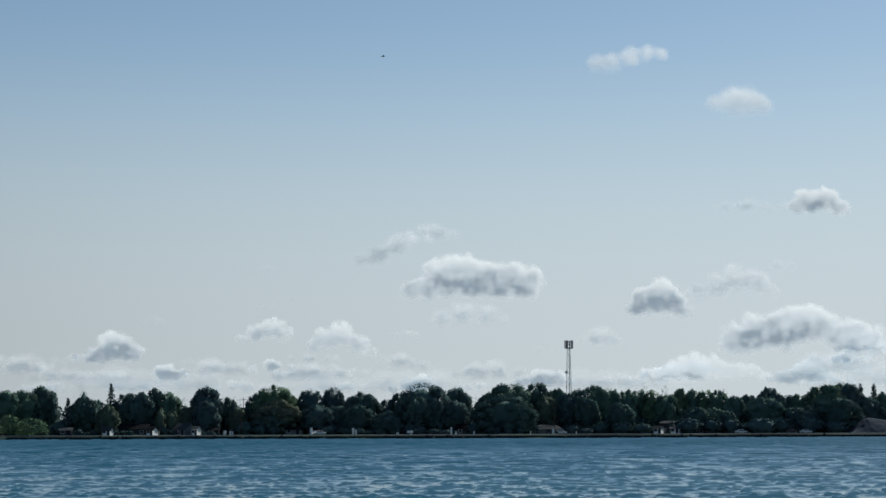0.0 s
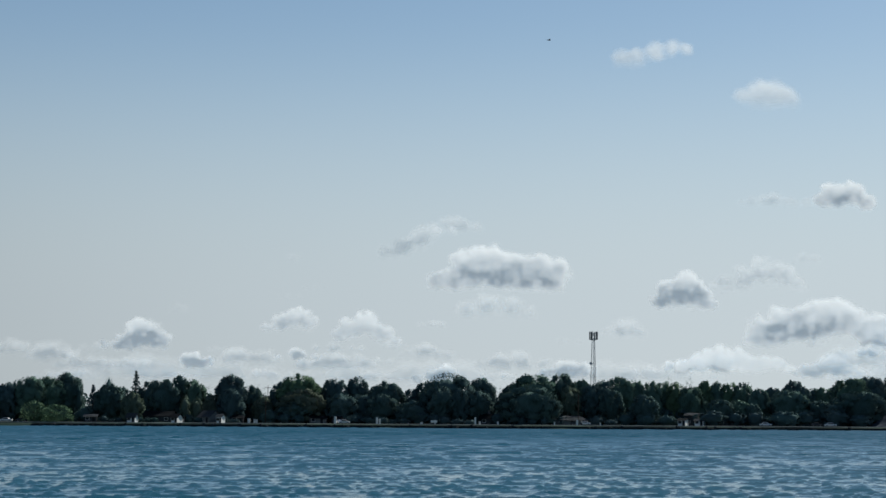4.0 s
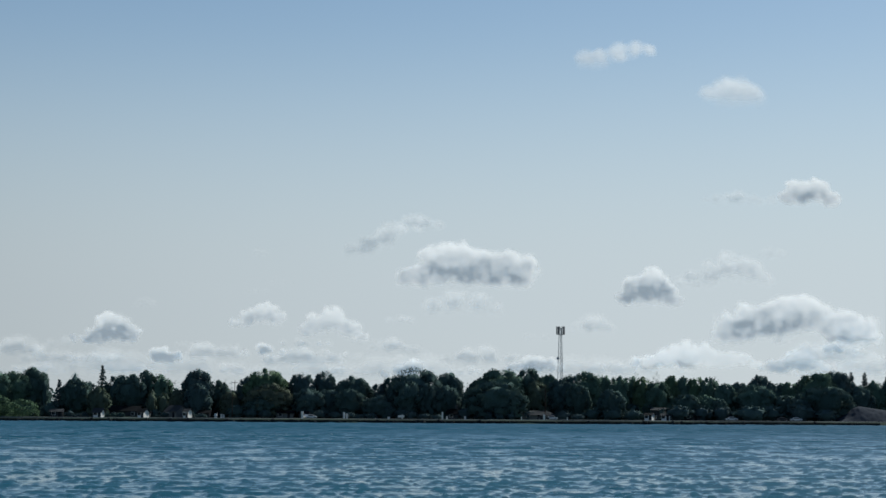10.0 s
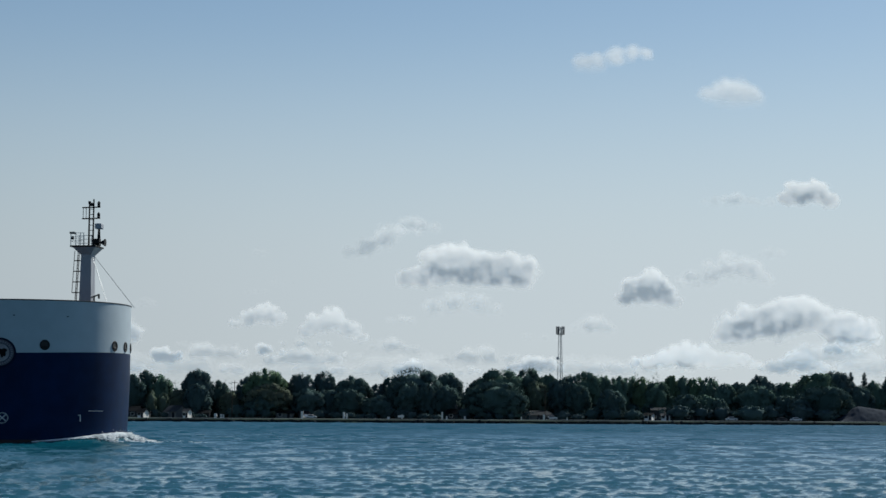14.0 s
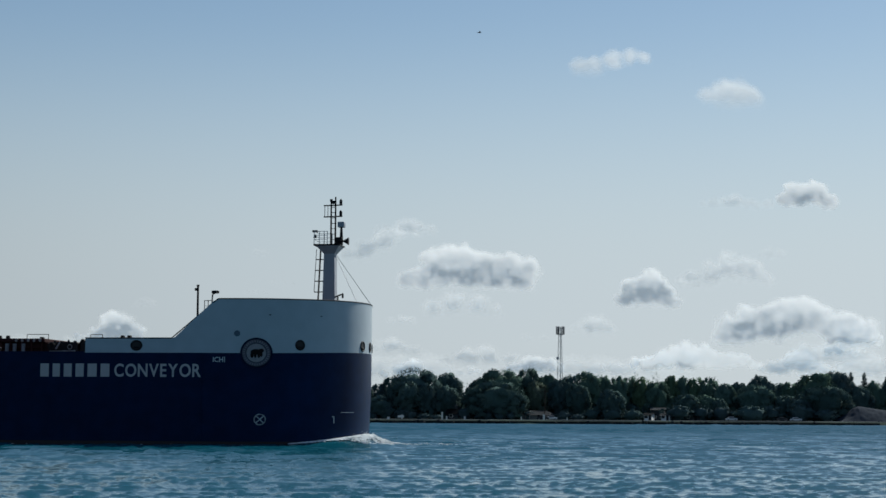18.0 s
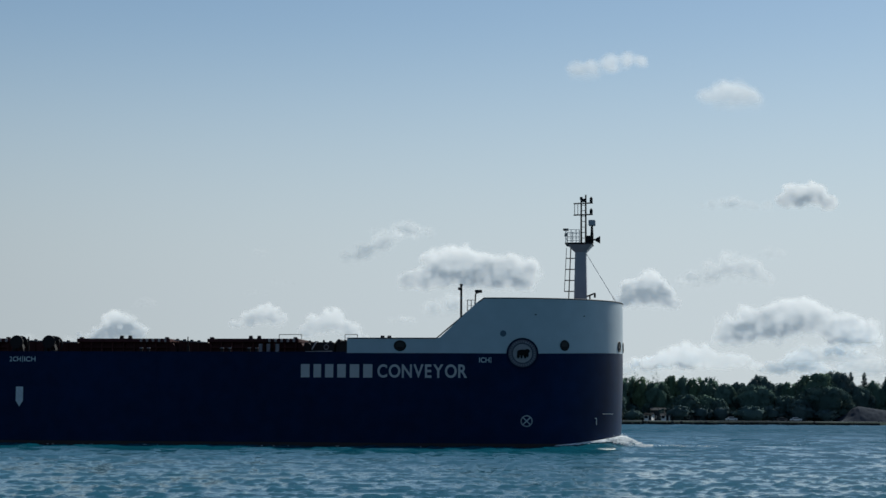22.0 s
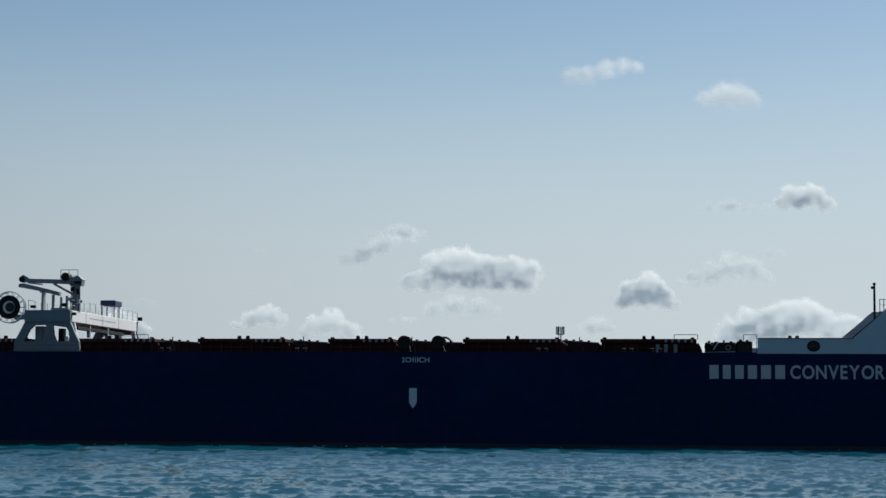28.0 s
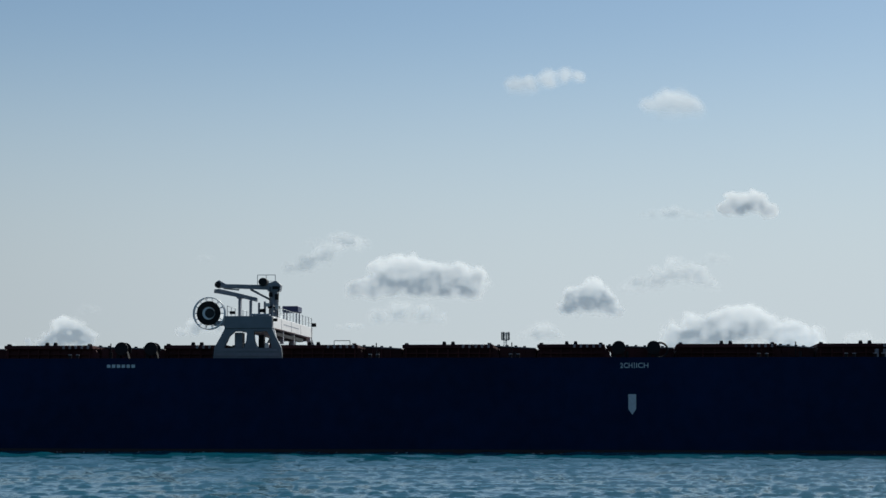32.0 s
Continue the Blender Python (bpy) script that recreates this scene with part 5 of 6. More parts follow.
# ---- hatches
PLATE = paint("worn_plate", (0.30, 0.29, 0.29), 0.6, var=0.3, scale=2.0)
HATCHES = [(-15.6, -7.4), (-27.5, -19.0), (-39.4, -33.6), (-51.1, -43.2), (-63.0, -55.0), (-72.2, -66.6), (-86.6, -78.6), (-98.4, -90.4), (-110.2, -102.2)]
for a, b in HATCHES:
    com = part("hatch_coaming", prism([(a - 0.15, DECK - 0.1), (b + 0.55, DECK - 0.1), (b + 0.45, 8.45), (b + 0.2, 8.95), (b - 0.1, 9.0), (a + 0.1, 9.0)], 4.2, 19.6), HATCH_RED, SHIP, "red-brown steel hatch coaming")
    n = int((b - a) / 0.95)
    for i in range(n + 1):
        x = a + 0.3 + i * (b - a - 0.6) / n
        part("stiffener", box(x - 0.05, x + 0.05, 3.95, 4.2, DECK - 0.1, 8.98), DECK_RED, com)
    part("ledge", box(a + 0.1, b - 0.1, 3.9, 4.2, 8.52, 8.60), DECK_RED, com)
    cov = part("hatch_cover", box(a, b, 3.8, 20.0, 9.0, 9.33, 0.05), HATCH_RED, SHIP, "flat red-brown steel hatch cover")
    mid = (a + b) / 2
    for x in (mid - 0.38, mid + 0.38):
        part("lifting_lug", prism([(x - 0.18, 9.33), (x + 0.18, 9.33), (x + 0.12, 9.62), (x - 0.12, 9.62)], 4.6, 4.9), DARK, cov)
    for x in (a + 0.35, b - 0.35):
        part("lifting_lug", box(x - 0.16, x + 0.16, 4.0, 4.4, 9.33, 9.47, 0.03), DARK, cov)
    for i in range(5):
        x = b - 2.6 + i * 0.55
        part("cleat", box(x - 0.1, x + 0.1, 3.72, 3.85, 9.02, 9.31, 0.02), PLATE, cov, "worn grey steel cleat")


# ---- deck gear between the hatches
def winch(x, y=2.6):
    w = part("mooring_winch", rod((x, y - 0.55, 8.95), (x, y + 0.55, 8.95), 0.32, n=20), DARK, SHIP, "dark mooring winch with round flanges")
    for d in (-0.6, 0.6):
        part("flange", rod((x, y + d - 0.05, 8.95), (x, y + d + 0.05, 8.95), 0.58, n=28), DARK, w)
    for d in (-0.45, 0.45):
        part("bracket", prism([(x + d - 0.2, DECK - 0.1), (x + d + 0.2, DECK - 0.1), (x + d * 0.6 + 0.1, 8.8), (x + d * 0.6 - 0.1, 8.8)], y - 0.3, y + 0.3), DARK, w)
    return w


for x in (-32.4, -29.45, -75.5, -72.9):
    winch(x)
ringed = part("hose_hoop", ring((-28.9, 2.2, 8.75), 0.62, 0.09, n=28), DARK, SHIP, "upright black hoop of hose")
part("stand", box(-29.0, -28.8, 2.0, 2.4, DECK - 0.1, 8.2), DARK, ringed)


def bollard(x, y=0.9):
    b = part("bollard", box(x - 0.55, x + 0.55, y - 0.2, y + 0.2, DECK - 0.1, DECK + 0.05), DARK, SHIP)
    for d in (-0.33, 0.33):
        part("post", rod((x + d, y, DECK), (x + d, y, DECK + 0.42), 0.13, n=12), DARK, b)
        part("cap", rod((x + d, y, DECK + 0.42), (x + d, y, DECK + 0.47), 0.16, n=12), LETTER, b, "white painted cap")


for x in (-13.2, -10.8, -20.4, -41.2, -53.2, -79.4):
    bollard(x)


def deck_rail(x0, x1, y, z0=DECK - 0.1, top=9.2, step=1.5):
    """A wire railing: posts and three wires."""
    r = part("deck_rail", rod((x0, y, top), (x1, y, top), 0.03, n=5), DARK, SHIP, "thin dark deck railing")
    n = max(1, int((x1 - x0) / step))
    for i in range(n + 1):
        x = x0 + (x1 - x0) * i / n
        part("post", rod((x, y, z0), (x, y, top + 0.02), 0.035, n=5), DARK, r)
    for f in (0.35, 0.7):
        part("wire", rod((x0, y, z0 + (top - z0) * f), (x1, y, z0 + (top - z0) * f), 0.015, n=4), DARK, r)


for (a, b), (c, d) in zip(HATCHES[1:], HATCHES):
    deck_rail(b + 0.6, c - 0.2, 20.5)
    # the space between two hatches is closed by a low house with a sloping pale roof
    gap = part("hatch_house", prism([(b + 0.5, DECK - 0.1), (c - 0.18, DECK - 0.1), (c - 0.18, 8.98), (b + 0.5, 9.10)], 4.9, 18.8), HATCH_RED, SHIP, "red-brown steel house between two hatches")
    part("roof_plate", prism([(b + 0.1, 9.19), (c - 0.2, 8.984), (c - 0.2, 9.06), (b + 0.1, 9.27)], 4.8, 18.9), PLATE, gap, "pale worn sloping roof plate")
    n = max(2, int((c - b) / 0.8))
    for i in range(n):
        x = b + 0.4 + i * (c - b - 0.8) / n
        z = 9.26 - 0.21 * (x - b - 0.1) / (c - b - 0.3)
        part("cleat", box(x - 0.12, x + 0.12, 4.85, 5.1, z - 0.02, z + 0.12, 0.02), DARK, gap)
        part("stiffener", box(x - 0.04, x + 0.04, 4.78, 4.9, DECK - 0.1, z - 0.12), DECK_RED, gap)
    for i in range(2):
        x = b + 0.7 + i * 0.9
        part("door_panel", box(x - 0.28, x + 0.28, 4.84, 4.88, DECK, 8.2, 0.01), DECK_RED, gap)
    x = b + 1.9
    part("vent_pipe", rod((x, 3.0, DECK - 0.1), (x, 3.0, 8.65), 0.12, n=10), DARK, SHIP)
    part("gear_locker", box(b + 1.4, b + 2.6, 5.0, 6.4, DECK - 0.1, 8.42, 0.04), DARK, SHIP)
    part("access_post", rod((b + 1.6, 4.0, DECK - 0.1), (b + 1.6, 4.0, 9.5), 0.05, n=6), DARK, SHIP)
# low frames of pipe on the covers
for x0, x1 in ((-9.3, -7.3), (-3.4, -2.3), (-57.2, -55.8)):
    f = rod((x0, 4.6, 9.72), (x1, 4.6, 9.72), 0.03, n=5)
    for x in (x0, x1):
        rod((x, 4.6, 9.3 if x1 < -5 and x0 > -20 else 8.0), (x, 4.6, 9.72), 0.03, n=5, bm=f)
    part("pipe_frame", f, DARK, SHIP)
# machinery between the last hatch and the white strip
house_a = part("machinery_house", box(-6.7, -4.1, 3.0, 6.0, DECK - 0.1, 9.0, 0.08), DARK, SHIP, "dark box-shaped deck machinery")
house_b = part("machinery_house", box(-4.05, -2.7, 3.4, 6.4, DECK - 0.1, 9.1, 0.08), DARK, SHIP, "dark box-shaped deck machinery")
for x, w, z in ((-6.35, 0.12, 9.16), (-5.75, 0.2, 9.09), (-5.1, 0.1, 9.2), (-4.5, 0.16, 9.12)):
    part("vent_cap", rod((x, 3.6, 8.95), (x, 3.6, z), w, w * 0.8, 10), DARK, house_a)
for x, r in ((-3.7, 0.17), (-3.15, 0.13)):
    part("drum", rod((x, 3.2, 9.1), (x, 4.6, 9.1), r, n=14), DARK, house_b)
part("hand_wheel", ring((-4.75, 2.9, 8.55), 0.2, 0.035), PLATE, house_a, "worn grey hand wheel")
part("pipe_run", rod((-6.6, 2.9, 8.15), (-4.2, 2.9, 8.2), 0.05, n=6), PLATE, house_a, "worn grey pipe")
part("lever", rod((-6.0, 2.8, 8.35), (-5.6, 2.8, 9.0), 0.06), LETTER, SHIP, "white slanting lever")
part("stowed_hose", ring((-6.4, 2.8, 8.6), 0.3, 0.06), DARK, SHIP)
for i, x in enumerate((-11.9, -11.2, -10.4)):
    part("tank_bottle", rod((x + 1.2, 3.4, DECK), (x + 1.2, 3.4, 8.85), 0.17, n=12), CRANE, SHIP)
for i in range(10):
    x = -1.6 + i * 0.62
    part("rail_stub", rod((x, 1.2, 9.0), (x, 1.2, 9.32), 0.04, n=5), DARK, SHIP)
for x in (0.35, 0.95):
    part("vent_cowl", prism([(x - 0.2, 9.0), (x + 0.2, 9.0), (x + 0.13, 9.52), (x - 0.13, 9.52)], 1.8, 2.2), DARK, SHIP)

# ---- light poles at the bow's slope
pole = part("signal_pole", rod((7.27, 1.1, DECK), (7.27, 1.1, 13.75), 0.11, 0.09, 8), DARK, SHIP, "straight dark pole with a lamp at its head")
part("lamp", rod((7.22, 1.1, 13.5), (7.0, 1.1, 13.5), 0.12, n=8), DARK, pole)
part("head", rod((7.27, 1.1, 13.75), (7.27, 1.1, 13.9), 0.13, n=8), DARK, pole)
post = part("flood_lamp_post", rod((8.35, 1.6, 11.0), (8.45, 1.6, 13.1), 0.06, n=6), DARK, SHIP)
part("arm", rod((8.45, 1.6, 13.1), (8.75, 1.6, 13.22), 0.05, n=6), DARK, post)
part("flood_lamp", box(8.4, 9.0, 1.4, 1.85, 13.18, 13.42, 0.04), DARK, post, "dark flood lamp")
deck_rail(7.75, 8.4, 1.6, 11.0, 12.55, 0.3)


# ---- fore mast
MAST = part("foremast", prism([(16.28, 11.5), (17.50, 11.5), (17.40, 17.45), (16.42, 17.45)], 11.3, 12.5), GREY, SHIP, "tapered blue-grey steel foremast")
flare = bmesh.new()
lo = [flare.verts.new(p) for p in ((16.42, 11.3, 17.45), (17.40, 11.3, 17.45), (17.40, 12.5, 17.45), (16.42, 12.5, 17.45))]
hi = [flare.verts.new(p) for p in ((15.75, 10.7, 18.15), (17.95, 10.7, 18.15), (17.95, 13.1, 18.15), (15.75, 13.1, 18.15))]
for i in range(4):
    flare.faces.new((lo[i], lo[(i + 1) % 4], hi[(i + 1) % 4], hi[i]))
flare.faces.new(hi)
part("flare", flare, GREY, MAST)
part("platform", box(15.55, 18.02, 10.6, 13.2, 18.15, 18.29, 0.02), DARK, MAST)
for x in (16.95, 17.36):
    part("spar", rod((x, 11.9, 18.3), (x, 11.9, 22.3 if x < 17 else 22.75), 0.09, 0.07, 8), DARK, MAST)
for i in range(7):
    z = 18.8 + i * 0.5
    part("rung", rod((16.95, 11.9, z), (17.36, 11.9, z), 0.03, n=5), DARK, MAST)
for z in (20.9, 21.95):
    part("yard_arm", rod((16.25, 11.9, z), (18.0, 11.9, z + 0.05), 0.06, n=6), DARK, MAST)
    part("mast_lamp", rod((17.85, 11.9, z), (17.85, 11.9, z + 0.5), 0.14, n=12), DARK, MAST, "dark cylindrical mast lamp")
    part("lamp_top", rod((17.85, 11.9, z + 0.5), (17.85, 11.9, z + 0.62), 0.10, 0.04, 12), DARK, MAST)
for x in (16.35, 16.64):
    part("antenna_stay", rod((x, 11.9, 20.9), (x, 11.9, 21.98), 0.03, n=5), DARK, MAST)
part("mast_head", box(17.0, 17.3, 11.75, 12.05, 22.1, 22.4, 0.03), DARK, MAST)
part("head_lamp", rod((16.95, 11.9, 22.3), (16.95, 11.9, 22.55), 0.13, n=10), DARK, MAST)
part("radar", box(17.62, 18.24, 11.5, 12.3, 19.92, 20.42, 0.05), GREY, MAST, "grey box-shaped radar on a pedestal")
part("pedestal", rod((17.92, 11.9, 18.9), (17.92, 11.9, 19.95), 0.16, 0.10, 10), DARK, MAST)
part("pedestal_foot", box(17.45, 18.05, 11.6, 12.2, 18.29, 19.0, 0.05), DARK, MAST)
part("fog_horn", rod((17.7, 11.5, 18.62), (18.35, 11.5, 18.6), 0.08, n=10), DARK, MAST, "dark flared fog horn")
part("bell", rod((18.25, 11.5, 18.6), (18.68, 11.5, 18.6), 0.10, 0.36, 16), DARK, MAST)
part("camera_housing", box(15.35, 15.85, 11.0, 11.4, 19.42, 19.6, 0.03), DARK, MAST)
part("camera_dome", rod((15.6, 11.2, 18.9), (15.6, 11.2, 19.2), 0.16, 0.1, 10), DARK, MAST)
for x in (15.62, 16.1, 16.55, 16.85):
    part("rail_post", rod((x, 10.65, 18.29), (x, 10.65, 19.45), 0.035, n=5), STEEL, MAST)
for x in (15.62, 16.1, 16.85):
    part("rail_post", rod((x, 13.1, 18.29), (x, 13.1, 19.45), 0.035, n=5), STEEL, MAST)
for z in (18.7, 19.08, 19.45):
    part("rail_bar", rod((15.62, 10.65, z), (16.9, 10.65, z), 0.025, n=5), STEEL, MAST)
    part("rail_bar", rod((15.62, 13.1, z), (16.9, 13.1, z), 0.025, n=5), STEEL, MAST)
    part("rail_bar", rod((15.62, 10.65, z), (15.62, 13.1, z), 0.025, n=5), STEEL, MAST)
part("ladder", rod((15.80, 11.7, 13.0), (16.02, 11.7, 18.2), 0.04, n=5), DARK, MAST, "caged ladder up the mast")
part("stile", rod((15.80, 12.1, 13.0), (16.02, 12.1, 18.2), 0.04, n=5), DARK, MAST)
for i in range(16):
    z = 13.1 + i * 0.31
    x = 15.80 + 0.22 * (z - 13) / 5.2
    part("rung", rod((x, 11.7, z), (x, 12.1, z), 0.025, n=5), DARK, MAST)
for i in range(4):
    z = 13.95 + i * 1.0
    x = 15.80 + 0.22 * (z - 13) / 5.2
    part("cage_hoop", rod((x - 0.42, 11.9, z), (x + 0.55, 11.9, z), 0.05, n=5), DARK, MAST)
for x in (15.42,):
    part("cage_bar", rod((x, 11.9, 13.95), (x + 0.2, 11.9, 17.9), 0.03, n=5), DARK, MAST)
for y, x in ((7.5, 19.3), (16.3, 19.3)):
    part("fore_stay", rod((17.4, 11.9 + (y - 11.9) * 0.08, 17.4), (x + 0.9, y, 12.75), 0.024, n=5), STEEL, MAST, "taut wire stay")
davit = part("davit", rod((17.75, 11.4, 11.6), (17.75, 11.4, 13.5), 0.07, n=8), DARK, SHIP, "small dark davit")
part("jib", rod((17.45, 11.4, 13.45), (18.25, 11.4, 13.75), 0.07, n=6), DARK, davit)
part("hook", rod((18.2, 11.4, 13.35), (18.2, 11.4, 13.72), 0.09, n=8), DARK, davit)
part("bow_winch", rod((15.0, 8.0, 12.2), (15.0, 10.0, 12.2), 0.4, n=16), DARK, SHIP)


# ---- travelling gantry for the hatch covers
GANTRY = thing("gantry_crane", "white travelling hatch gantry with a folded knuckle-boom crane on top", "crane")


def gx(px):
    return -66.52 + (px - 322) / 19.8


def gz(py):
    return 11.8 - (py - 548) / 20.2


def end_frame(y0, y1):
    """One end of the gantry: a splayed plate frame with two openings."""
    solidf = bmesh.new()
    # the frame in pieces: sill, three legs, haunches
    pieces = [[(303, 622), (423, 622), (421, 604), (304, 604)],
              [(304, 604), (321, 604), (331, 583), (340, 575), (340, 570), (322, 570), (314, 586)],
              [(356, 604), (380, 604), (375, 592), (373, 575), (373, 570), (361, 570), (361, 575), (360, 592)],
              [(404, 604), (421, 604), (411, 584), (405, 570), (395, 570), (396, 575), (402, 586)],
              [(340, 575), (361, 575), (361, 570), (340, 570)], [(373, 575), (396, 575), (395, 570), (373, 570)]]
    for p in pieces:
        prism([(gx(x), gz(z)) for x, z in p], y0, y1, solidf)
    bmesh.ops.remove_doubles(solidf, verts=solidf.verts, dist=0.001)
    return solidf


for y0, y1 in ((2.55, 2.95), (23.1, 23.5)):
    fr = part("end_frame", end_frame(y0, y1), FRAME, GANTRY, "grey splayed end frame with two openings")
    part("cross_beam", box(gx(322), gx(405), y0 - 0.1, y1 + 0.1, gz(570), gz(548), 0.04), FRAME, fr)
    part("sill_plate", box(gx(308), gx(418), y0 - 0.05, y0 - 0.006, gz(618), gz(613)), CRANE, fr)
    part("sill_plate", box(gx(312), gx(414), y0 - 0.05, y0 - 0.006, gz(609), gz(606)), CRANE, fr)
    for x in (gx(312), gx(414)):
        part("wheel", rod((x, y0 + 0.05, DECK + 0.12), (x, y1 - 0.05, DECK + 0.12), 0.22, n=16), DARK, fr)
    part("bumper", box(gx(303) - 0.12, gx(303), y0, y1, 8.25, 8.5), DARK, fr)
    part("rail_track", box(-112, -8, y0 + 0.1, y1 - 0.1, DECK - 0.1, DECK - 0.02), DARK, SHIP)
for x0, x1 in ((gx(322), gx(322) + 0.5), (gx(405) - 0.5, gx(405))):
    g = part("girder", box(x0, x1, 3.05, 23.7, 10.78, 11.8, 0.03), WHITE, GANTRY, "white box girder")
    for y in (7.0, 12.0, 17.0):
        part("seam", box(x1 - 0.005, x1 + 0.012, y - 0.03, y + 0.03, 10.82, 11.76), GREY, g)
    part("stripe", box(x1 - 0.005, x1 + 0.012, 8.0, 16.0, 11.28, 11.36), GREY, g)
for y in (3.8, 22.6):
    part("knee", prism([(gx(405) - 0.45, 10.78), (gx(405) - 0.05, 10.78), (gx(405) + 0.5, 8.3), (gx(405) + 0.1, 8.3)], y, y + 0.3), WHITE, GANTRY)
for y in (8.5, 14.0):
    part("hanger", box(gx(405) - 0.4, gx(405) - 0.1, y, y + 0.3, 9.6, 10.78), GREY, GANTRY)
part("lifting_bar", box(gx(405) - 0.6, gx(405) - 0.1, 5.0, 19.0, 10.2, 10.5), DARK, GANTRY, "dark lifting spreader under the girder")
part("walkway", box(gx(322) + 0.5, gx(405) - 0.5, 3.05, 23.6, 11.7, 11.78), GREY, GANTRY)
part("control_cabinet", box(gx(337), gx(351), 3.2, 4.2, 8.6, 10.40, 0.04), CRANE, GANTRY, "grey control cabinet inside the end frame")
part("control_cabinet", box(gx(378), gx(387), 3.4, 4.2, 8.9, 10.2, 0.04), DARK, GANTRY)
part("control_cabinet", box(gx(388), gx(395), 3.6, 4.2, 8.6, 9.5, 0.04), WHITE, GANTRY)
part("side_lamp", box(gx(405), gx(412), 2.9, 3.2, 11.35, 11.6, 0.03), DARK, GANTRY)
part("top_lamp", box(gx(329), gx(338), 2.9, 3.2, 12.0, 12.25, 0.03), DARK, GANTRY)
part("top_lamp", box(gx(405) - 0.1, gx(405) + 0.35, 23.6, 23.9, 11.9, 12.25, 0.03), DARK, GANTRY)
part("power_pack", box(-64.0, -62.5, 16.4, 18.6, 12.95, 13.5, 0.05), paint("pack_blue", (0.02, 0.03, 0.10), 0.5), GANTRY, "dark blue power pack")
for y in (16.7, 18.3):
    for x in (-63.9, -62.7):
        part("pack_foot", box(x - 0.06, x + 0.06, y - 0.06, y + 0.06, 11.78, 12.95), GREY, GANTRY)
part("ladder", box(gx(368), gx(400), 2.6, 3.2, 11.84, 12.0, 0.02), GREY, GANTRY)
for x in (gx(405) - 0.08, gx(322) + 0.08):
    n = 12
    for i in range(n + 1):
        y = 3.2 + i * (23.6 - 3.2) / n
        part("rail_post", rod((x, y, 11.8), (x, y, 12.75), 0.03, n=5), STEEL, GANTRY)
    for z in (12.25, 12.72):
        part("rail_bar", rod((x, 3.2, z), (x, 23.6, z), 0.025, n=5), STEEL, GANTRY)

# the folded crane stands further in
CY = 5.0


def gx(px):
    return -67.33 + (px - 322) / 19.43


def gz(py):
    return 11.97 - (py - 548) / 19.8


col = part("crane_column", rod((gx(413), CY, 11.8), (gx(413), CY, 14.2), 0.42, 0.34, 16), CRANE, GANTRY, "round grey crane pedestal")
part("slew_ring", rod((gx(413), CY, 12.6), (gx(413), CY, 12.8), 0.55, n=20), DARK, col)
part("crane_head", prism([(gx(403), gz(506)), (gx(424), gz(506)), (gx(426), gz(495)), (gx(418), gz(488)), (gx(404), gz(492))], CY - 0.4, CY + 0.4), CRANE, col)
part("hoist_drum", rod((gx(395), CY - 0.5, gz(490)), (gx(395), CY + 0.5, gz(490)), 0.38, n=18), DARK, col)
part("main_boom", prism([(gx(322), gz(499)), (gx(404), gz(503)), (gx(404), gz(495)), (gx(330), gz(493)), (gx(318), gz(486)), (gx(313), gz(489)), (gx(314), gz(498))], CY - 0.28, CY + 0.28), CRANE, GANTRY, "grey folded main boom")
part("boom_block", rod((gx(316), CY - 0.34, gz(494)), (gx(316), CY + 0.34, gz(494)), 0.28, n=14), DARK, GANTRY)
part("outer_jib", prism([(gx(309), gz(508)), (gx(316), gz(509)), (gx(352), gz(516)), (gx(384), gz(524)), (gx(384), gz(517)), (gx(352), gz(509)), (gx(318), gz(501)), (gx(310), gz(502))], CY - 0.22, CY + 0.22), CRANE, GANTRY, "grey outer jib folded under the boom")
part("jib_ram", rod((gx(325), CY, gz(500)), (gx(352), CY, gz(503)), 0.07, n=8), STEEL, GANTRY)
part("luffing_ram", rod((gx(372), CY, gz(502)), (gx(410), CY, gz(522)), 0.10, n=10), CRANE, col)
part("boom_rest", box(gx(352), gx(356), CY - 0.3, CY + 0.3, 11.8, gz(516), 0.02), CRANE, GANTRY)
part("rest_cradle", box(gx(349), gx(359), CY - 0.35, CY + 0.35, gz(518), gz(515), 0.02), CRANE, GANTRY)
for x0, x1, zt in ((372, 378, 522), (387, 392, 526), (397, 402, 524)):
    part("winch_post", box(gx(x0), gx(x1) - 0.08, CY - 0.5, CY - 0.3, 11.8, gz(zt), 0.02), CRANE, GANTRY)
cage = rod((gx(384), CY, gz(477)), (gx(415), CY, gz(477)), 0.03, n=5)
for x in (384, 399, 415):
    rod((gx(x), CY, gz(500)), (gx(x), CY, gz(477)), 0.03, n=5, bm=cage)
rod((gx(384), CY, gz(488)), (gx(415), CY, gz(488)), 0.025, n=5, bm=cage)
part("crane_cage", cage, STEEL, col, "thin pipe cage round the crane's head")

# the cable reel at the gantry's side
RX, RY, RZ = -67.85, 2.2, 12.03
for x, z, w, h in ((417, 500, 10, 5), (409, 512, 6, 8), (419, 516, 5, 10), (404, 530, 8, 6), (420, 534, 6, 8), (395, 540, 9, 6)):
    part("valve_block", box(gx(x) - w / 40, gx(x) + w / 40, CY - 0.62, CY - 0.36, gz(z) - h / 40, gz(z) + h / 40, 0.02), DARK if x % 2 else STEEL, col)
for x in (406, 421):
    part("hydraulic_hose", rod((gx(x), CY - 0.45, 11.85), (gx(x + 2), CY - 0.5, gz(498)), 0.035, n=6), DARK, col)


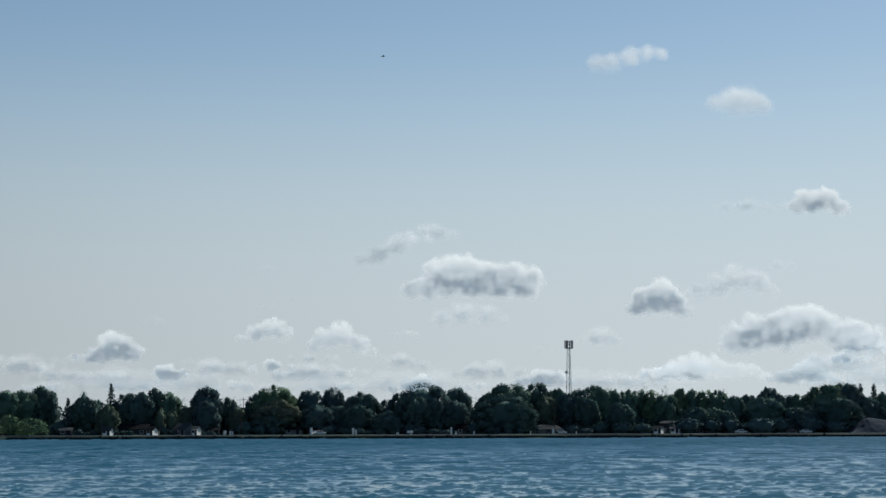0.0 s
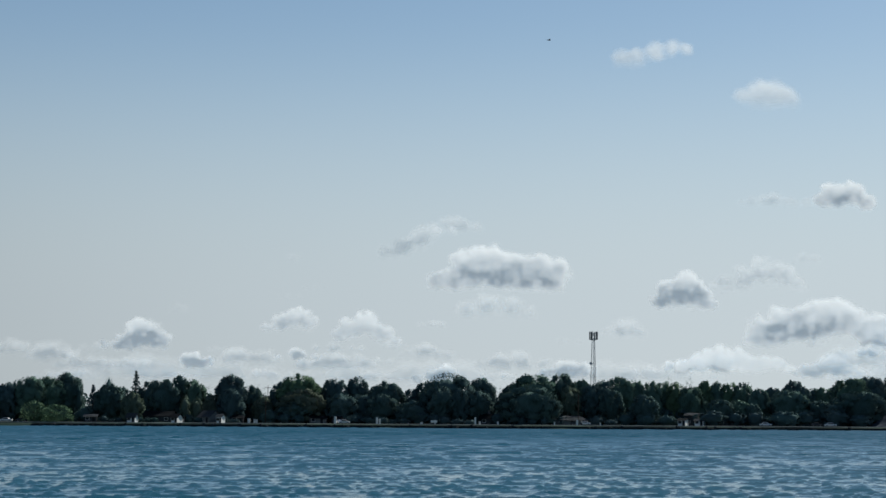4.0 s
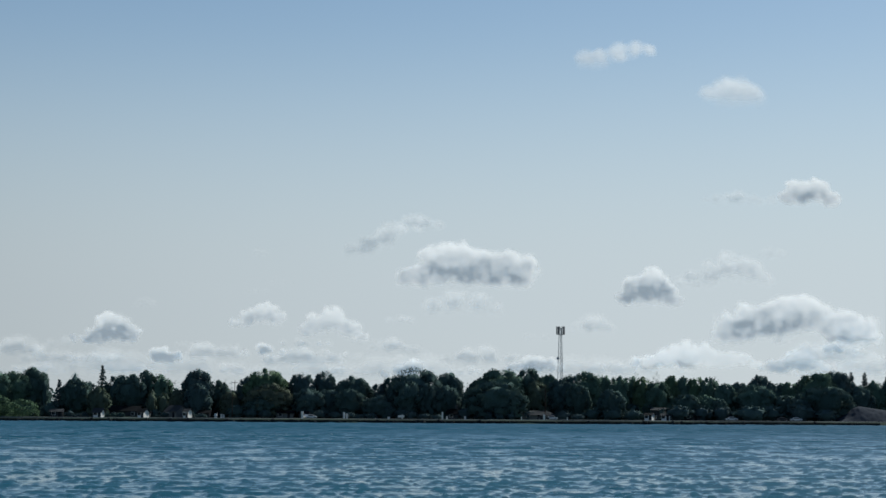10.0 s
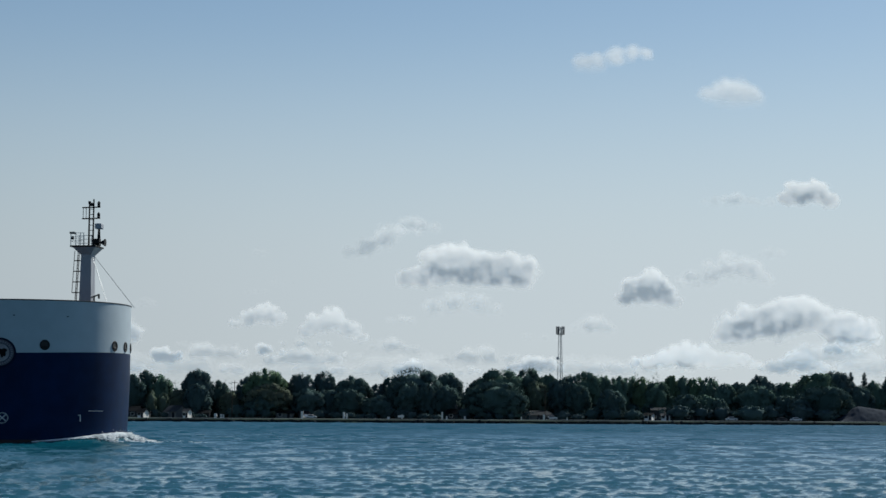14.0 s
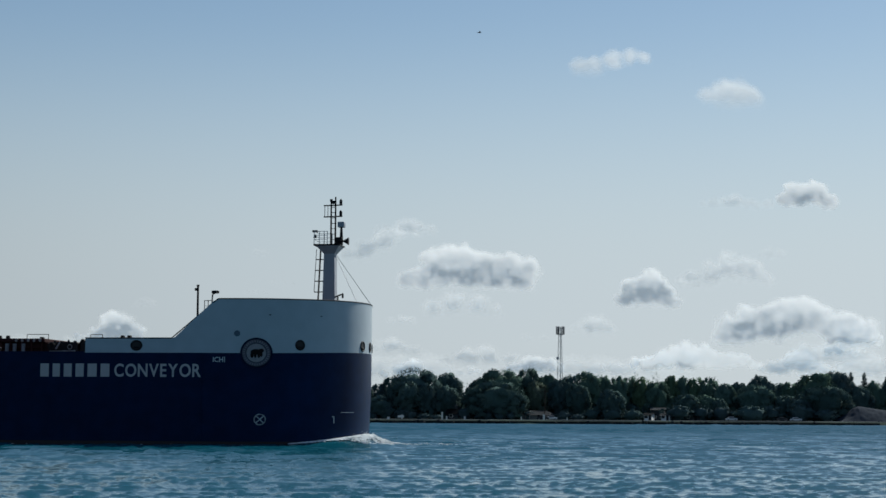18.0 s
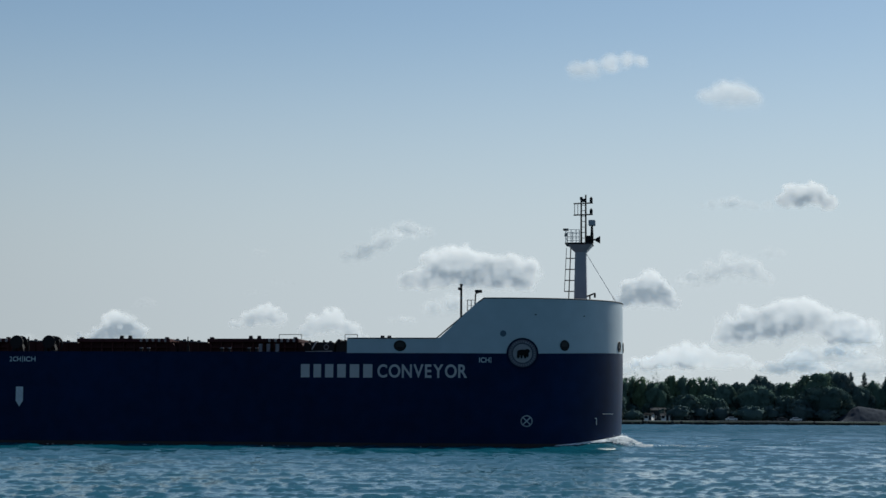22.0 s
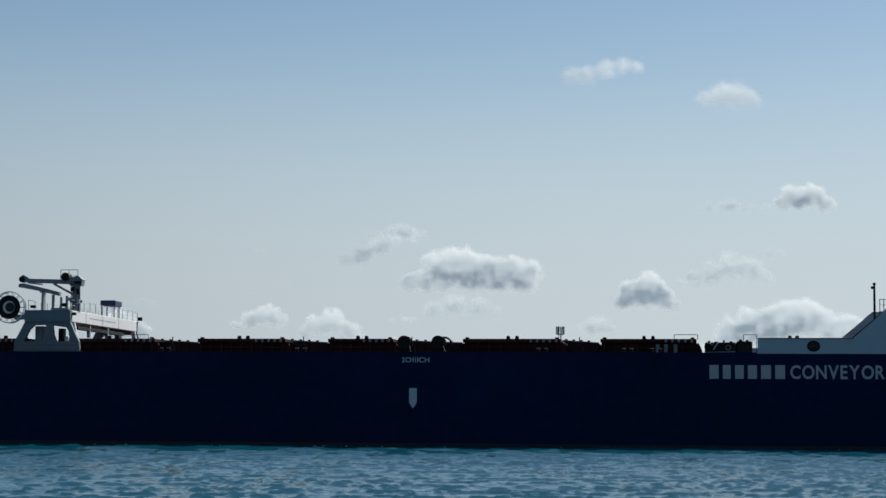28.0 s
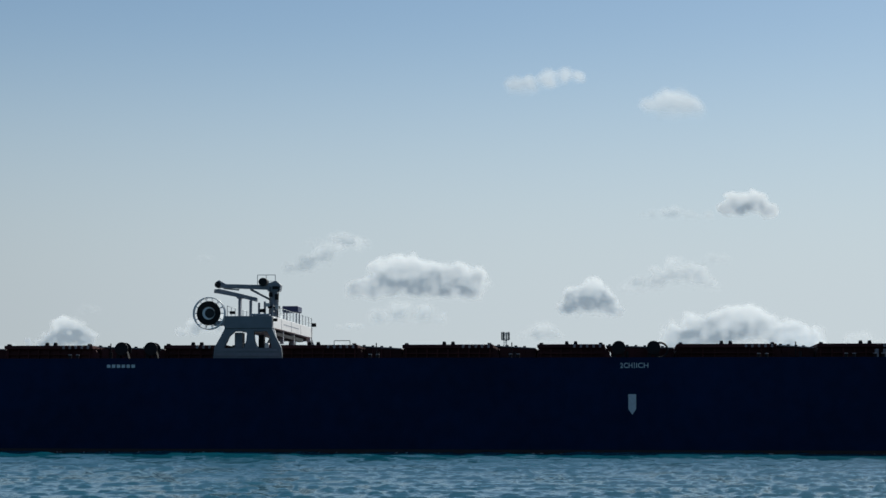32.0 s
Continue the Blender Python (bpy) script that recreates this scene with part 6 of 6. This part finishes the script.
reel = part("cable_reel", ring((RX, RY, RZ), 1.38, 0.05, n=40), WHITE, GANTRY, "white spoked reel wound with black cable")
part("back_ring", ring((RX, RY + 0.4, RZ), 1.38, 0.05, n=40), WHITE, reel)
for i in range(14):
    a = 2 * math.pi * i / 14
    sp = rod((RX, RY, RZ), (RX + 1.38 * math.cos(a), RY, RZ + 1.38 * math.sin(a)), 0.03, n=5)
    rod((RX, RY + 0.4, RZ), (RX + 1.38 * math.cos(a), RY + 0.4, RZ + 1.38 * math.sin(a)), 0.03, n=5, bm=sp)
    part("spoke", sp, WHITE, reel)
wound = disc(0.56, 1.06, 48, 6, 0.2)
wound.transform(pose(RX, RY - 0.1, RZ))
part("wound_cable", wound, RUBBER, reel, "black wound power cable")
part("hub", rod((RX, RY - 0.06, RZ), (RX, RY + 0.45, RZ), 0.60, n=24), WHITE, reel)
part("hub_cap", rod((RX + 0.10, RY - 0.14, RZ), (RX + 0.10, RY - 0.04, RZ), 0.42, n=24), RUBBER, reel)
part("reel_axle", box(-67.5, -66.3, RY + 0.3, RY + 0.6, 10.95, 11.4, 0.03), GREY, GANTRY)
part("reel_bracket", prism([(RX - 0.1, RZ), (RX + 0.1, RZ), (-67.0, 10.95), (-67.5, 10.95)], RY + 0.42, RY + 0.52), GREY, GANTRY)


# ---------------------------------------------------------------- bow wave
def lumps(name, places, rng, squash=0.6):
    """Many small uneven clots of foam or spray."""
    own = bmesh.new()
    bmesh.ops.create_icosphere(own, subdivisions=1, radius=1.0)
    v0 = np.array([v.co[:] for v in own.verts])
    f0 = np.array([[v.index for v in f.verts] for f in own.faces])
    own.free()
    vs, fs = [], []
    for k, (x, y, z, r) in enumerate(places):
        v = v0 * r * rng.uniform(0.6, 1.35, v0.shape) * np.array([1.5, 1.2, squash])
        fs.append(f0 + len(v0) * k)
        vs.append(v + np.array([x, y, z]))
    return mesh_from(name, np.concatenate(vs), np.concatenate(fs))


def bow_wave():
    """The white water that the stem throws up and the crest that runs back along the near side."""
    rng = np.random.RandomState(21)
    t = thing("bow_wave", "white foaming bow wave breaking along the ship's stem", "wave", kind="stuff")
    half = [p for p in outline(0.2) if p[0] > 6]
    edge = [(x, BEAM / 2 - w) for x, w in half] + [(x, BEAM / 2 + w) for x, w in half[-2::-1]]
    last = len(half) - 1

    def place(i, s):
        """A point s metres out from the hull at step i of the waterline, and the swell's height there."""
        k = min(max(int(i), 0), len(edge) - 2)
        (xa, ya), (xb, yb) = edge[k], edge[k + 1]
        x, y = xa + (xb - xa) * (i - k), ya + (yb - ya) * (i - k)
        (xa, ya), (xb, yb) = edge[max(0, k - 1)], edge[min(len(edge) - 1, k + 2)]
        long = math.hypot(xb - xa, yb - ya)
        nx, ny = (yb - ya) / long, -(xb - xa) / long
        lift = 0.80 * max(0.0, (x - 11.0) / 9.6) ** 1.7
        return x + nx * s, y + ny * s, lift * math.exp(-(max(s, 0) / 1.5) ** 2) - 0.05 - 0.03 * max(s, 0)

    # the raised water round the bow
    outs = (-0.4, 0.0, 0.3, 0.6, 0.9, 1.3, 1.8, 2.4, 3.2)
    steps = [k * 0.5 for k in range(2 * (len(edge) - 1))]
    verts = []
    for i in steps:
        for s in outs:
            x, y, z = place(i, s)
            verts.append((x, y, z + 0.07 * noise.noise((x * 1.3, y * 1.3, 4.0))))
    m = len(outs)
    faces = [(a * m + k, a * m + k + 1, (a + 1) * m + k + 1, (a + 1) * m + k) for a in range(len(steps) - 1) for k in range(m - 1)]
    part("swell", mesh_from("swell", verts, faces, True), WATER, t, "raised green water round the stem")
    crest, spray = [], []
    for k in range(2600):
        f = rng.rand() ** 0.55
        i = last * (0.42 + 0.58 * f)
        x, y, z = place(i, abs(rng.randn()) * (0.10 + 0.30 * f))
        crest.append((x, y, z + 0.02 + 0.22 * f * rng.rand(), rng.uniform(0.03, 0.11)))
    for k in range(1500):
        i = last + rng.uniform(-9, 9)
        x, y, z = place(i, 0.3 + 2.6 * rng.rand() ** 1.4)
        if noise.noise((x * 0.9, y * 0.6, 7.0)) > -0.12:
            crest.append((x, y, z + 0.04 + 0.22 * rng.rand(), rng.uniform(0.03, 0.11)))
    # small broken caps further out
    for cx, cy in ((24.6, 10.0), (26.2, 8.0), (25.4, 13.5), (28.0, 10.5)):
        for k in range(24):
            crest.append((cx + rng.randn() * 0.35, cy + rng.randn() * 0.3, 0.06 + 0.1 * rng.rand(), rng.uniform(0.03, 0.07)))
    for k in range(60):
        x, y, z = place(last + rng.uniform(-8, 5), 0.1 + 0.8 * rng.rand())
        spray.append((x, y, z + 0.15 + 0.35 * rng.rand() ** 2, rng.uniform(0.012, 0.03)))
    part("crest", lumps("crest", crest, rng, 0.5), FOAM, t)
    part("spray", lumps("spray", spray, rng, 1.0), FOAM, t)
    streak = []
    for k in range(120):
        x = -110 + 122 * rng.rand()
        streak.append((x, -0.25 - 0.5 * rng.rand(), 0.05, rng.uniform(0.03, 0.09)))
    part("side_foam", lumps("side_foam", streak, rng, 0.3), FOAM, t)
    return t


BOW_WAVE = bow_wave()
# ---------------------------------------------------------------- what moves
HEADING, PASSING, SPEED = 7.24, 160.8, 5.77


def ship_pose(t):
    d = SPEED * (t - 23.0)
    a = radians(HEADING)
    return pose(d * math.cos(a), PASSING - d * math.sin(a), 0, 0, 0, -HEADING)


def motions():
    under_way = [(t, ship_pose(t)) for t in (0, 8, 16, 24, 32)]
    walk(SHIP, under_way)
    walk(GANTRY, under_way)
    walk(BOW_WAVE, under_way)
    walk(WATER_SHEET, [(0, pose(0, 0, 0)), (32, pose(19.0, -4.0, 0))])
    for b, path in zip(BIRDS, FLIGHTS):
        walk(b, [(t, pose(across(px, 200), 200, height(py, 200, px), 0, 0, 20)) for t, px, py in path])
    for c, (dx, dy), k in CLOUDS:
        at = c.matrix_basis.copy()
        walk(c, [(t, Matrix.Translation((dx * k * (t - 16), 0, -dy * k * (t - 16))) @ at) for t in (0, 32)])


motions()
